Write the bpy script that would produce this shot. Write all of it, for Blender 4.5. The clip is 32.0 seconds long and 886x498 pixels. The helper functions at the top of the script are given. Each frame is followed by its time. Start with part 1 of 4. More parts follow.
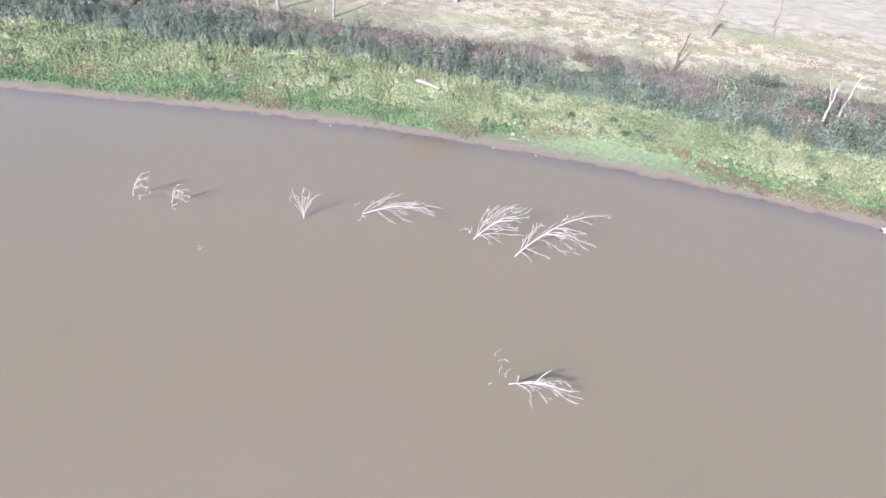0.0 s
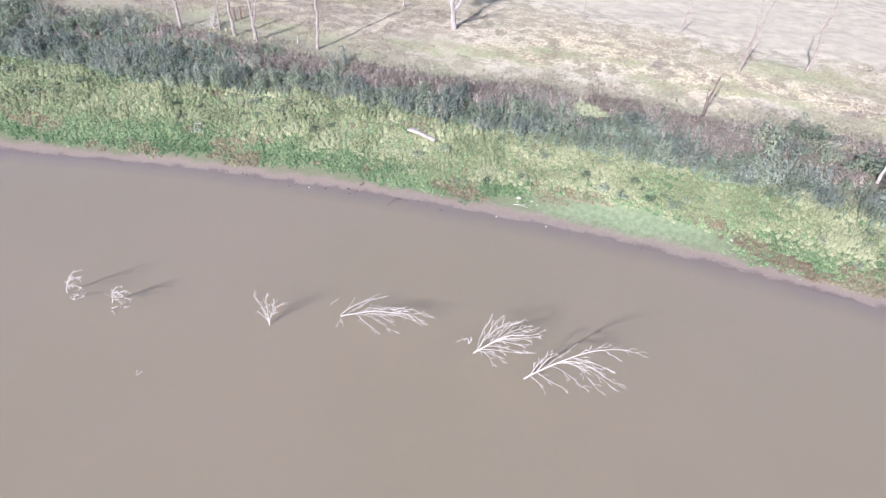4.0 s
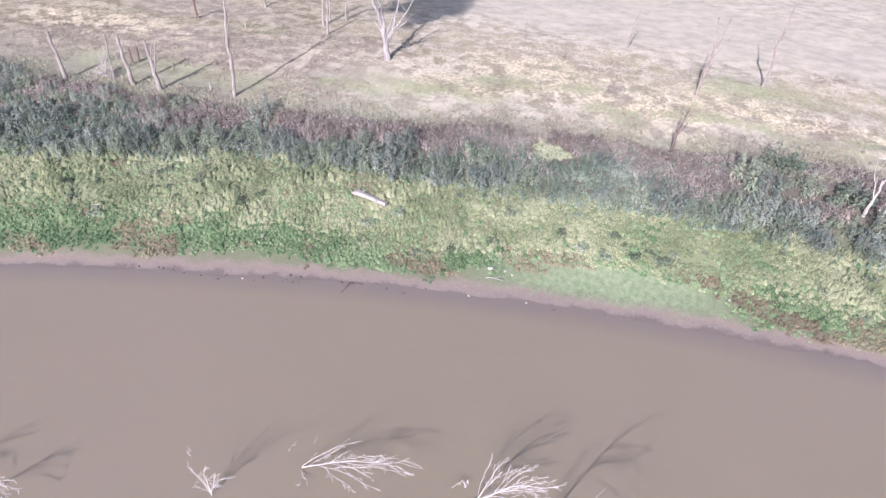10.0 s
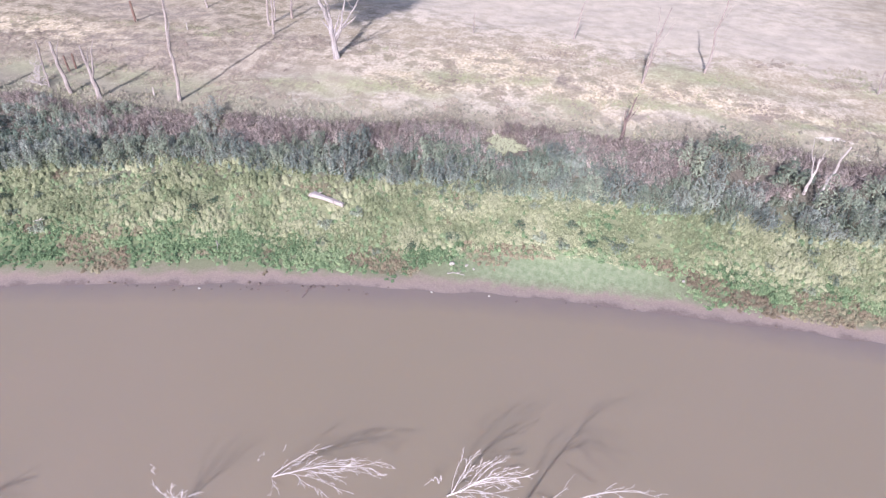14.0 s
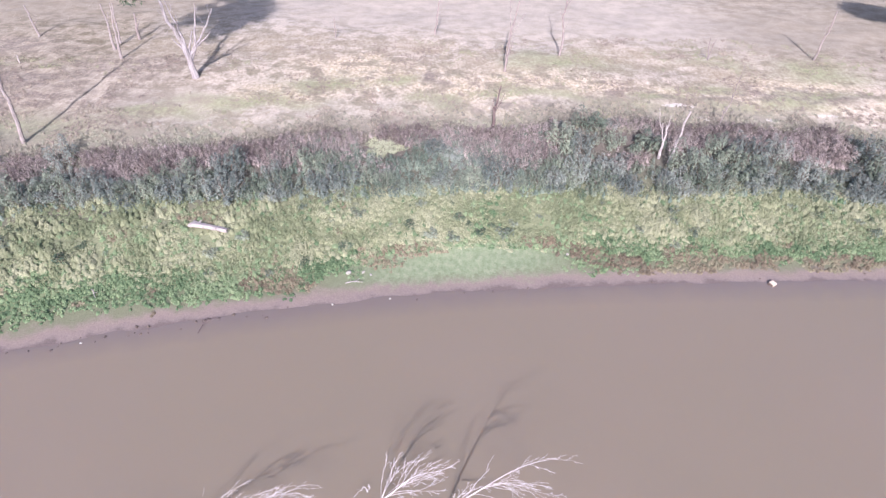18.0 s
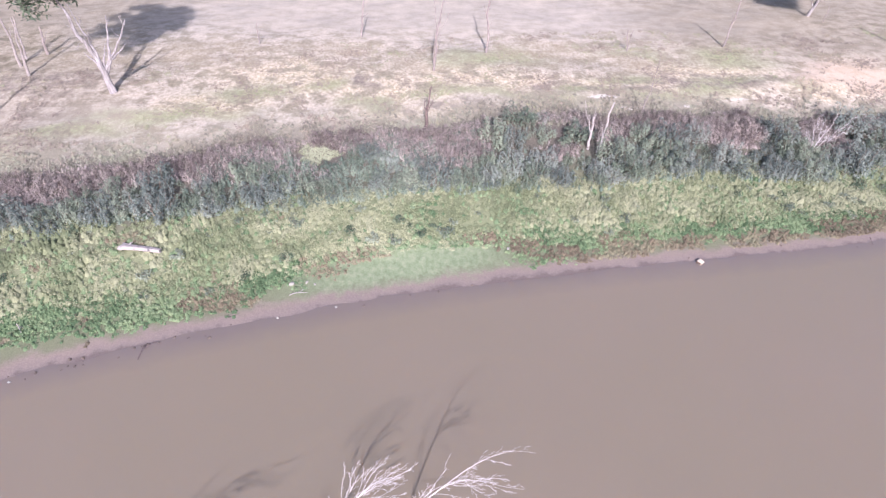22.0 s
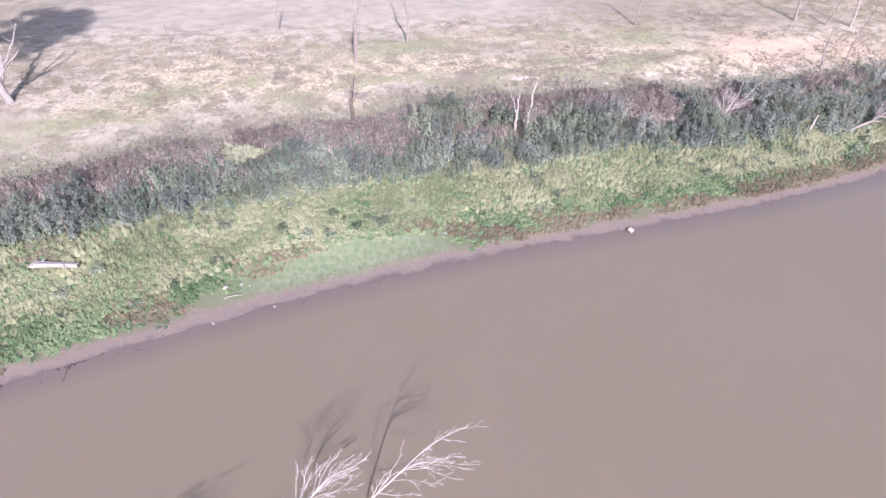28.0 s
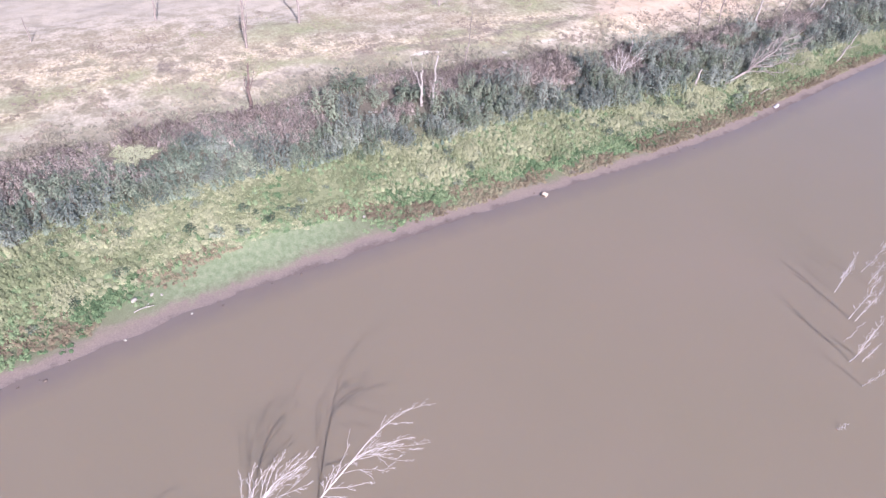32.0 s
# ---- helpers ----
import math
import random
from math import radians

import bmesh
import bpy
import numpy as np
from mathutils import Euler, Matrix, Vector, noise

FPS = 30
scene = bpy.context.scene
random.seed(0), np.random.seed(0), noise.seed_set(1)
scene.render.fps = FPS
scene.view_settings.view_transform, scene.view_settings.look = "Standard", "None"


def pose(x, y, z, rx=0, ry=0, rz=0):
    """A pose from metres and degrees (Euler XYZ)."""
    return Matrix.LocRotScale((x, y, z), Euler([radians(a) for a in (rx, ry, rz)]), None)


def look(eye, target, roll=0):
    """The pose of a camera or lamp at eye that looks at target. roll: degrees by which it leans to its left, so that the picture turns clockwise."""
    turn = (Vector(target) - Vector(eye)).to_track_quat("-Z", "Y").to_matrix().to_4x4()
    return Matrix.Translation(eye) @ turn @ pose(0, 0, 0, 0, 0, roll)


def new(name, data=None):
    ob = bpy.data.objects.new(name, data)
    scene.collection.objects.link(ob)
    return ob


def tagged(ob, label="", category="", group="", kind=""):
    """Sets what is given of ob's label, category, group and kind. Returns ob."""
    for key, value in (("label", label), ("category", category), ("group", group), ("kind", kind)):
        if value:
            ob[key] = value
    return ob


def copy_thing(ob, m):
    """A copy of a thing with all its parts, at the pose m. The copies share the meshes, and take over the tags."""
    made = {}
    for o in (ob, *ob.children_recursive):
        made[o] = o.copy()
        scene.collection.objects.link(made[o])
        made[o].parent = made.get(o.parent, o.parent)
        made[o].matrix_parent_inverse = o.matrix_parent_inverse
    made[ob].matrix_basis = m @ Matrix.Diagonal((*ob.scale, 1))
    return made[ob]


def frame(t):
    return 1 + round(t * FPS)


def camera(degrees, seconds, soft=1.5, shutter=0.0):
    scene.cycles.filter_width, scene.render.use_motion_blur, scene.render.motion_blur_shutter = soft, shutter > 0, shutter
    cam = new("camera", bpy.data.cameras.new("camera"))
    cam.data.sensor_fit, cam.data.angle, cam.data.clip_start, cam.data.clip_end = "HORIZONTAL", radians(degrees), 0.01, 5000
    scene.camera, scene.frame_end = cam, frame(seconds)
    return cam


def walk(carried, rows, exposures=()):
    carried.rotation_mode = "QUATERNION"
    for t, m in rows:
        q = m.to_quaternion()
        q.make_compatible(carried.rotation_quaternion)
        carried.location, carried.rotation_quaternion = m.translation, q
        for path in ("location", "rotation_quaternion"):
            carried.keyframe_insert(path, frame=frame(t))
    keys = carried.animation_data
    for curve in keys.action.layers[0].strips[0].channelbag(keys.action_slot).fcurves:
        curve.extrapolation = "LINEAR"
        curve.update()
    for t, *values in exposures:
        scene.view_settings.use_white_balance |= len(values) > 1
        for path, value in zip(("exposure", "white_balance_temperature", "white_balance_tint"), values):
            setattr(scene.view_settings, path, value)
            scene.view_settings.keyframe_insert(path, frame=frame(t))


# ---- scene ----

# ---- camera ----
cam = camera(74.65, 32.0, soft=1.36)
PATH = [
    (0, (10.54, -17.03, 24.92), (-4.241, 11.713, 1.353), 2.91),
    (0.5, (10.17, -15.91, 25.03), (-4.655, 12.731, 1.366), 2.79),
    (1, (9.64, -14.75, 25.06), (-5.183, 13.880, 1.390), 2.74),
    (1.5, (9.19, -13.62, 25.24), (-5.669, 14.957, 1.523), 2.64),
    (2, (8.59, -12.29, 25.52), (-6.271, 16.229, 1.737), 2.53),
    (2.5, (7.96, -11.10, 25.81), (-6.881, 17.384, 1.970), 2.52),
    (3, (7.21, -9.84, 26.08), (-7.594, 18.615, 2.189), 2.55),
    (3.5, (6.44, -8.73, 26.29), (-8.284, 19.764, 2.383), 2.71),
    (5.5, (3.40, -3.80, 27.51), (-11.282, 24.718, 3.615), 2.74),
    (6, (2.25, -2.65, 27.78), (-12.410, 25.836, 3.835), 2.70),
    (6.5, (1.22, -1.55, 27.94), (-13.429, 26.883, 3.920), 2.64),
    (7, (0.10, -0.53, 28.16), (-14.480, 27.880, 4.073), 2.70),
    (7.5, (-0.30, -0.10, 28.11), (-14.756, 28.406, 4.052), 2.67),
    (8, (-0.51, -0.09, 28.14), (-14.516, 28.581, 4.015), 2.67),
    (8.5, (-0.52, -0.09, 28.04), (-13.432, 29.124, 3.960), 2.45),
    (9, (-0.51, -0.05, 27.93), (-12.148, 29.716, 3.876), 2.32),
    (9.5, (-0.43, 0.05, 27.87), (-11.537, 29.996, 3.795), 2.21),
    (10, (-0.39, 0.08, 27.82), (-10.990, 30.202, 3.729), 2.18),
    (10.5, (-0.41, 0.08, 27.70), (-10.570, 30.366, 3.621), 2.20),
    (11, (-0.35, 0.05, 27.58), (-10.065, 30.463, 3.487), 2.16),
    (11.5, (-0.35, 0.05, 27.47), (-9.811, 30.551, 3.386), 2.10),
    (12, (-0.37, 0.07, 27.48), (-9.527, 30.650, 3.373), 2.12),
    (12.5, (-0.36, 0.11, 27.56), (-9.338, 30.720, 3.429), 2.10),
    (13, (-0.45, 0.10, 27.74), (-9.223, 30.721, 3.548), 2.17),
    (13.5, (-0.46, 0.12, 27.86), (-8.917, 30.801, 3.633), 2.22),
    (14, (-0.43, 0.13, 27.93), (-8.367, 30.918, 3.662), 2.06),
    (14.5, (-0.42, 0.14, 27.96), (-7.585, 31.114, 3.695), 1.91),
    (16.5, (0.15, 0.09, 28.55), (-4.035, 31.505, 4.135), 0.95),
    (17, (0.11, 0.08, 28.67), (-2.918, 31.602, 4.232), 0.91),
    (17.5, (0.01, 0.05, 28.68), (-1.943, 31.688, 4.290), 0.92),
    (18, (-0.00, -0.02, 28.76), (-1.096, 31.674, 4.381), 0.75),
    (18.5, (-0.04, -0.03, 28.90), (-0.417, 31.657, 4.494), 0.76),
    (19, (0.01, -0.00, 29.03), (-0.041, 31.661, 4.589), 0.73),
    (19.5, (0.08, -0.01, 29.13), (0.529, 31.619, 4.656), 0.73),
    (20, (0.06, -0.04, 29.19), (1.058, 31.578, 4.708), 0.74),
    (20.5, (0.02, -0.03, 29.20), (1.466, 31.573, 4.726), 0.66),
    (21, (-0.00, -0.04, 29.34), (1.889, 31.498, 4.803), 0.67),
    (21.5, (0.02, -0.03, 29.31), (2.396, 31.472, 4.782), 0.68),
    (22, (0.08, -0.03, 29.27), (2.861, 31.446, 4.743), 0.73),
    (22.5, (0.19, -0.01, 29.30), (3.265, 31.404, 4.730), 0.74),
    (23, (0.21, -0.07, 29.24), (3.832, 31.289, 4.670), 0.75),
    (23.5, (0.20, -0.10, 29.29), (4.187, 31.175, 4.668), 0.81),
    (24, (0.11, -0.14, 29.19), (4.336, 31.102, 4.568), 0.80),
    (24.5, (0.07, -0.13, 29.16), (4.523, 31.056, 4.510), 0.80),
    (26.5, (-0.07, -0.09, 28.90), (5.035, 30.907, 4.139), 1.00),
    (27, (0.02, -0.22, 28.65), (5.486, 30.775, 3.960), 0.83),
    (27.5, (0.06, -0.24, 28.56), (6.299, 30.618, 3.883), 0.72),
    (28, (0.14, -0.27, 28.51), (7.038, 30.443, 3.826), 0.51),
    (28.5, (0.06, -0.28, 28.45), (7.638, 30.272, 3.771), 0.52),
    (29, (0.12, -0.27, 28.41), (8.310, 30.110, 3.710), 0.44),
    (29.5, (0.05, -0.23, 28.38), (8.836, 29.969, 3.667), 0.53),
    (30, (0.02, -0.16, 28.37), (9.372, 29.845, 3.621), 0.46),
    (30.5, (0.12, -0.21, 28.27), (9.948, 29.382, 3.214), 0.37),
    (31, (-0.02, -0.11, 28.19), (10.438, 28.808, 2.610), 0.45),
    (31.5, (-0.12, 0.03, 28.22), (11.065, 28.615, 2.577), 0.60),
    (32, (-0.23, 0.15, 28.11), (11.911, 28.353, 2.477), 0.70),
]

walk(cam, [(t, look(eye, target, roll)) for t, eye, target, roll in PATH],
     [(0.0, 0.80, 5720, 12), (6.0, 0.71, 5790, 17), (13.0, 0.64, 5800, 24), (19.0, 0.63, 5810, 27), (32.0, 0.66, 5810, 27)])

# ---- light ----
SUN_UP = 29.0
world = bpy.data.worlds.new("sky")
scene.world = world
world.use_nodes = True
sky = world.node_tree.nodes.new("ShaderNodeTexSky")
sky.sky_type = "NISHITA"
sky.sun_disc = False
sky.sun_elevation = radians(SUN_UP)
sky.sun_rotation = radians(180)
sky.dust_density = 2.5
back_node = world.node_tree.nodes["Background"]
back_node.inputs["Strength"].default_value = 0.11
world.node_tree.links.new(sky.outputs[0], back_node.inputs["Color"])
lamp = bpy.data.lights.new("sun", "SUN")
lamp.energy, lamp.angle, lamp.color = 4.5, radians(0.9), (1.0, 0.95, 0.895)
sun = new("sun", lamp)
sun.matrix_world = look((0, -100 * math.cos(radians(SUN_UP)), 100 * math.sin(radians(SUN_UP))), (0, 0, 0))

# ---- the lie of the land ----
SHORE_X = [-400, -120, -90, -75, -60, -50, -40, -30, -20, -10, 0, 10, 20, 30, 40, 50, 60, 70, 80, 100, 140, 400]
SHORE_Y = [-60, -14, 2, 8.5, 13.6, 17.0, 21.2, 24.7, 27.7, 30.1, 32.2, 33.6, 34.3, 35.0, 36.0, 37.6, 40.0, 42.2, 44.2, 48, 54, 70]
RISE_D = [-500, -40, -8, -1, 0, 1.2, 4, 7, 9, 14, 19, 24, 36, 60, 900]
RISE_Z = [-4, -2.5, -1.0, -0.12, 0, 0.12, 0.5, 1.4, 2.0, 2.9, 3.5, 4.2, 4.7, 5.0, 5.0]


def shore(x):
    return (np.interp(x - 3, SHORE_X, SHORE_Y) + np.interp(x, SHORE_X, SHORE_Y) + np.interp(x + 3, SHORE_X, SHORE_Y)) / 3


def vnoise(x, y, size, seed):
    """Smooth noise from 0 to 1 over the plan, with bumps of about the given size."""
    x, y = np.asarray(x, float) / size + 1000.5, np.asarray(y, float) / size + 1000.5
    i, j = np.floor(x).astype(np.int64), np.floor(y).astype(np.int64)
    u, v = x - i, y - j
    u, v = u * u * (3 - 2 * u), v * v * (3 - 2 * v)

    def at(a, b):
        h = (a * 374761393 + b * 668265263 + seed * 974634777) & 0xFFFFFFFF
        h = ((h ^ (h >> 13)) * 1274126177) & 0xFFFFFFFF
        return ((h ^ (h >> 16)) & 0xFFFF) / 65535.0

    return (at(i, j) * (1 - u) + at(i + 1, j) * u) * (1 - v) + (at(i, j + 1) * (1 - u) + at(i + 1, j + 1) * u) * v


def height(x, y):
    """The height of the ground over the water."""
    d = y - shore(x)
    z = np.interp(d, RISE_D, RISE_Z)
    rough = np.clip(d / 6, 0.15, 1) * (np.abs(d) < 120)
    z = z + rough * (0.35 * (vnoise(x, y, 6.0, 3) - 0.5) + 0.16 * (vnoise(x, y, 1.6, 4) - 0.5))
    z = z + 0.05 * (vnoise(x, y, 2.2, 8) - 0.5) * (np.abs(d) < 3)
    return z


def belt_edge(table):
    """The uneven run of a belt's edge, as positions along the bank and distances from the water."""
    at = np.arange(-130, 130, 0.4)
    edge = np.interp(at, [p[0] for p in table], [p[1] for p in table])
    sway = 0.06 * np.minimum(edge, 20)
    return at, edge + sway * (1.6 * (vnoise(at, 0 * at, 4.0, len(table)) - 0.5) + vnoise(at, 0 * at, 1.7, len(table) + 50) - 0.5)


def zone(edge, x):
    return np.interp(x, *edge)


# Distances from the water's edge at which one belt of plants gives way to the next.
BELT_LOW = belt_edge([(-90, 5), (-57, 5.5), (-40, 5.3), (-30, 5), (-20, 3.8), (-13, 3.4), (-5, 4.8), (3, 4.7), (11, 3.5), (20, 3.3), (40, 3), (60, 2), (90, 2)])
BELT_WEED = belt_edge([(-90, 14), (-68, 15.5), (-50, 13), (-40, 13), (-30, 13), (-20, 12), (-10, 11), (0, 10.2), (10, 10), (20, 9.2), (33, 8.7), (45, 7.2), (55, 6.4), (70, 6), (90, 5)])
BELT_SHRUB = belt_edge([(-84, 31), (-65, 27), (-45, 22), (-35, 20), (-25, 19.8), (-12, 19.5), (-4, 19.5), (3, 18.4), (12, 19), (25, 19), (37, 16.6), (50, 14.4), (68, 12.6), (90, 11)])


# ---- materials ----
def material(name, rough=0.8, spec=0.3):
    m = bpy.data.materials.new(name)
    m.use_nodes = True
    b = m.node_tree.nodes["Principled BSDF"]
    b.inputs["Roughness"].default_value = rough
    b.inputs["Specular IOR Level"].default_value = spec
    return m, m.node_tree.nodes, m.node_tree.links, b


def noise_node(nodes, links, scale, detail=4.0, coord="Object", stretch=None, rough=0.6):
    tc = nodes.new("ShaderNodeTexCoord")
    n = nodes.new("ShaderNodeTexNoise")
    n.inputs["Scale"].default_value = scale
    n.inputs["Detail"].default_value = detail
    n.inputs["Roughness"].default_value = rough
    out = tc.outputs[coord]
    if stretch:
        mp = nodes.new("ShaderNodeMapping")
        mp.inputs["Scale"].default_value = stretch
        links.new(out, mp.inputs["Vector"])
        out = mp.outputs[0]
    links.new(out, n.inputs["Vector"])
    return n.outputs["Fac"]


def ramp(nodes, links, fac, stops, mode="LINEAR"):
    r = nodes.new("ShaderNodeValToRGB")
    r.color_ramp.interpolation = mode
    while len(r.color_ramp.elements) < len(stops):
        r.color_ramp.elements.new(0.5)
    for e, (p, c) in zip(r.color_ramp.elements, stops):
        e.position = p
        e.color = (*c, 1) if len(c) == 3 else c
    links.new(fac, r.inputs["Fac"])
    return r.outputs["Color"]


def mix(nodes, links, fac, a, b, mode="MIX"):
    m = nodes.new("ShaderNodeMix")
    m.data_type, m.blend_type = "RGBA", mode
    for sock, val in ((m.inputs[0], fac), (m.inputs[6], a), (m.inputs[7], b)):
        if isinstance(val, (int, float)):
            sock.default_value = val
        elif isinstance(val, tuple):
            sock.default_value = (*val, 1)
        else:
            links.new(val, sock)
    return m.outputs[2]


def calc(nodes, links, op, a, b, clamp=False):
    m = nodes.new("ShaderNodeMath")
    m.operation, m.use_clamp = op, clamp
    for sock, val in ((m.inputs[0], a), (m.inputs[1], b)):
        if isinstance(val, (int, float)):
            sock.default_value = val
        else:
            links.new(val, sock)
    return m.outputs[0]


def bump(nodes, links, b, fac, strength, dist):
    n = nodes.new("ShaderNodeBump")
    n.inputs["Strength"].default_value, n.inputs["Distance"].default_value = strength, dist
    links.new(fac, n.inputs["Height"])
    links.new(n.outputs[0], b.inputs["Normal"])


def leaf_material(name, low, mid, high, rough=0.7, leafy=0.22):
    """Leaves: three tones, by the tone of each plant and from leaf to leaf."""
    m, nodes, links, b = material(name, rough, 0.12)
    tone = nodes.new("ShaderNodeAttribute")
    tone.attribute_name = "tone"
    each = nodes.new("ShaderNodeNewGeometry").outputs["Random Per Island"]
    f = calc(nodes, links, "ADD", calc(nodes, links, "MULTIPLY", tone.outputs["Fac"], 1 - leafy), calc(nodes, links, "MULTIPLY", each, leafy), True)
    links.new(ramp(nodes, links, f, [(0.15, low), (0.5, mid), (0.85, high)]), b.inputs["Base Color"])
    return m


def shrub_material(name, low, mid, high):
    """Shrub leaves: tones from shrub to shrub, from clump to clump and from leaf to leaf."""
    m, nodes, links, b = material(name, 0.75, 0.12)
    info = nodes.new("ShaderNodeObjectInfo")
    geo = nodes.new("ShaderNodeNewGeometry")
    clump = noise_node(nodes, links, 2.6, 2.0)
    f = calc(nodes, links, "ADD", calc(nodes, links, "MULTIPLY", info.outputs["Random"], 0.55), calc(nodes, links, "MULTIPLY", geo.outputs["Random Per Island"], 0.3))
    f = calc(nodes, links, "ADD", f, calc(nodes, links, "MULTIPLY", clump, 0.8))
    f = calc(nodes, links, "SUBTRACT", f, 0.335, True)
    links.new(ramp(nodes, links, f, [(0.22, low), (0.5, mid), (0.78, high)]), b.inputs["Base Color"])
    return m


def wood_material(name, dark, pale, scale=3.0):
    m, nodes, links, b = material(name, 0.85, 0.15)
    grain = noise_node(nodes, links, scale, 5.0, stretch=(4, 4, 0.6))
    blot = noise_node(nodes, links, 0.9, 3.0)
    col = ramp(nodes, links, grain, [(0.3, dark), (0.62, pale)])
    links.new(mix(nodes, links, calc(nodes, links, "MULTIPLY", blot, 0.5), col, dark), b.inputs["Base Color"])
    bump(nodes, links, b, grain, 0.4, 0.02)
    return m


BLEACHED = wood_material("bleached_wood", (0.50, 0.45, 0.44), (0.74, 0.70, 0.69))
GREY_WOOD = wood_material("grey_dead_wood", (0.16, 0.13, 0.12), (0.40, 0.35, 0.33))
PALE_WOOD = wood_material("pale_dead_wood", (0.30, 0.265, 0.25), (0.56, 0.52, 0.495))
# Dark wood; on one trunk of the bank it paints that trunk's shadow.
DARK_WOOD = wood_material("dark_or_shaded_wood", (0.07, 0.05, 0.05), (0.26, 0.20, 0.18))
POST_WOOD = wood_material("old_post_wood", (0.10, 0.06, 0.05), (0.26, 0.18, 0.15))
BARK = wood_material("smooth_gum_bark", (0.19, 0.165, 0.165), (0.47, 0.44, 0.435), 1.6)
ASH_WOOD = wood_material("ashen_dead_wood", (0.20, 0.17, 0.16), (0.43, 0.385, 0.365))
LOG_WOOD = wood_material("weathered_log", (0.31, 0.27, 0.25), (0.54, 0.49, 0.465), 2.0)

EMERALD = leaf_material("low_green_leaves", (0.105, 0.165, 0.085), (0.175, 0.25, 0.13), (0.25, 0.32, 0.175))
WEED = leaf_material("pale_weed_leaves", (0.182, 0.211, 0.118), (0.287, 0.306, 0.18), (0.37, 0.378, 0.242), 0.7, 0.16)
RUST = leaf_material("rusty_dock_leaves", (0.172, 0.142, 0.10), (0.228, 0.186, 0.127), (0.262, 0.243, 0.158), 0.7, 0.12)
DRYFILL = leaf_material("brown_dry_twigs", (0.265, 0.221, 0.206), (0.418, 0.354, 0.325), (0.519, 0.456, 0.411), 0.8)
BLUEGREY = shrub_material("grey_green_shrub_leaves", (0.138, 0.170, 0.149), (0.240, 0.275, 0.240), (0.333, 0.369, 0.314))
SAGE = shrub_material("green_shrub_leaves", (0.135, 0.172, 0.125), (0.228, 0.269, 0.199), (0.310, 0.351, 0.260))
DARKLEAF = shrub_material("dark_green_leaves", (0.065, 0.10, 0.065), (0.11, 0.155, 0.10), (0.165, 0.215, 0.14))
BROWN = shrub_material("dry_brown_shrub_twigs", (0.214, 0.174, 0.163), (0.350, 0.292, 0.270), (0.467, 0.407, 0.369))
STRAW = leaf_material("dry_grass_blades", (0.31, 0.27, 0.205), (0.43, 0.38, 0.30), (0.54, 0.485, 0.40), 0.8)
FRINGE = leaf_material("grey_brown_grass_blades", (0.22, 0.20, 0.16), (0.31, 0.295, 0.225), (0.36, 0.365, 0.265), 0.8)
SALT = leaf_material("saltbush_leaves", (0.129, 0.170, 0.131), (0.193, 0.240, 0.187), (0.257, 0.307, 0.228))
HERB = leaf_material("grey_olive_herbs", (0.285, 0.235, 0.20), (0.395, 0.345, 0.27), (0.335, 0.36, 0.215), 0.8)
# Litter colour lowered to deepen the shaded gaps between shrubs.
LITTER = leaf_material("shaded_litter", (0.127, 0.115, 0.092), (0.196, 0.182, 0.144), (0.270, 0.253, 0.201), 0.85)
LIME = leaf_material("bright_green_grass", (0.33, 0.36, 0.22), (0.40, 0.43, 0.28), (0.46, 0.48, 0.34))
STEM = wood_material("shrub_stem_bark", (0.10, 0.08, 0.065), (0.22, 0.18, 0.15))
GUM = shrub_material("gum_leaves", (0.06, 0.085, 0.06), (0.09, 0.12, 0.085), (0.14, 0.17, 0.11))


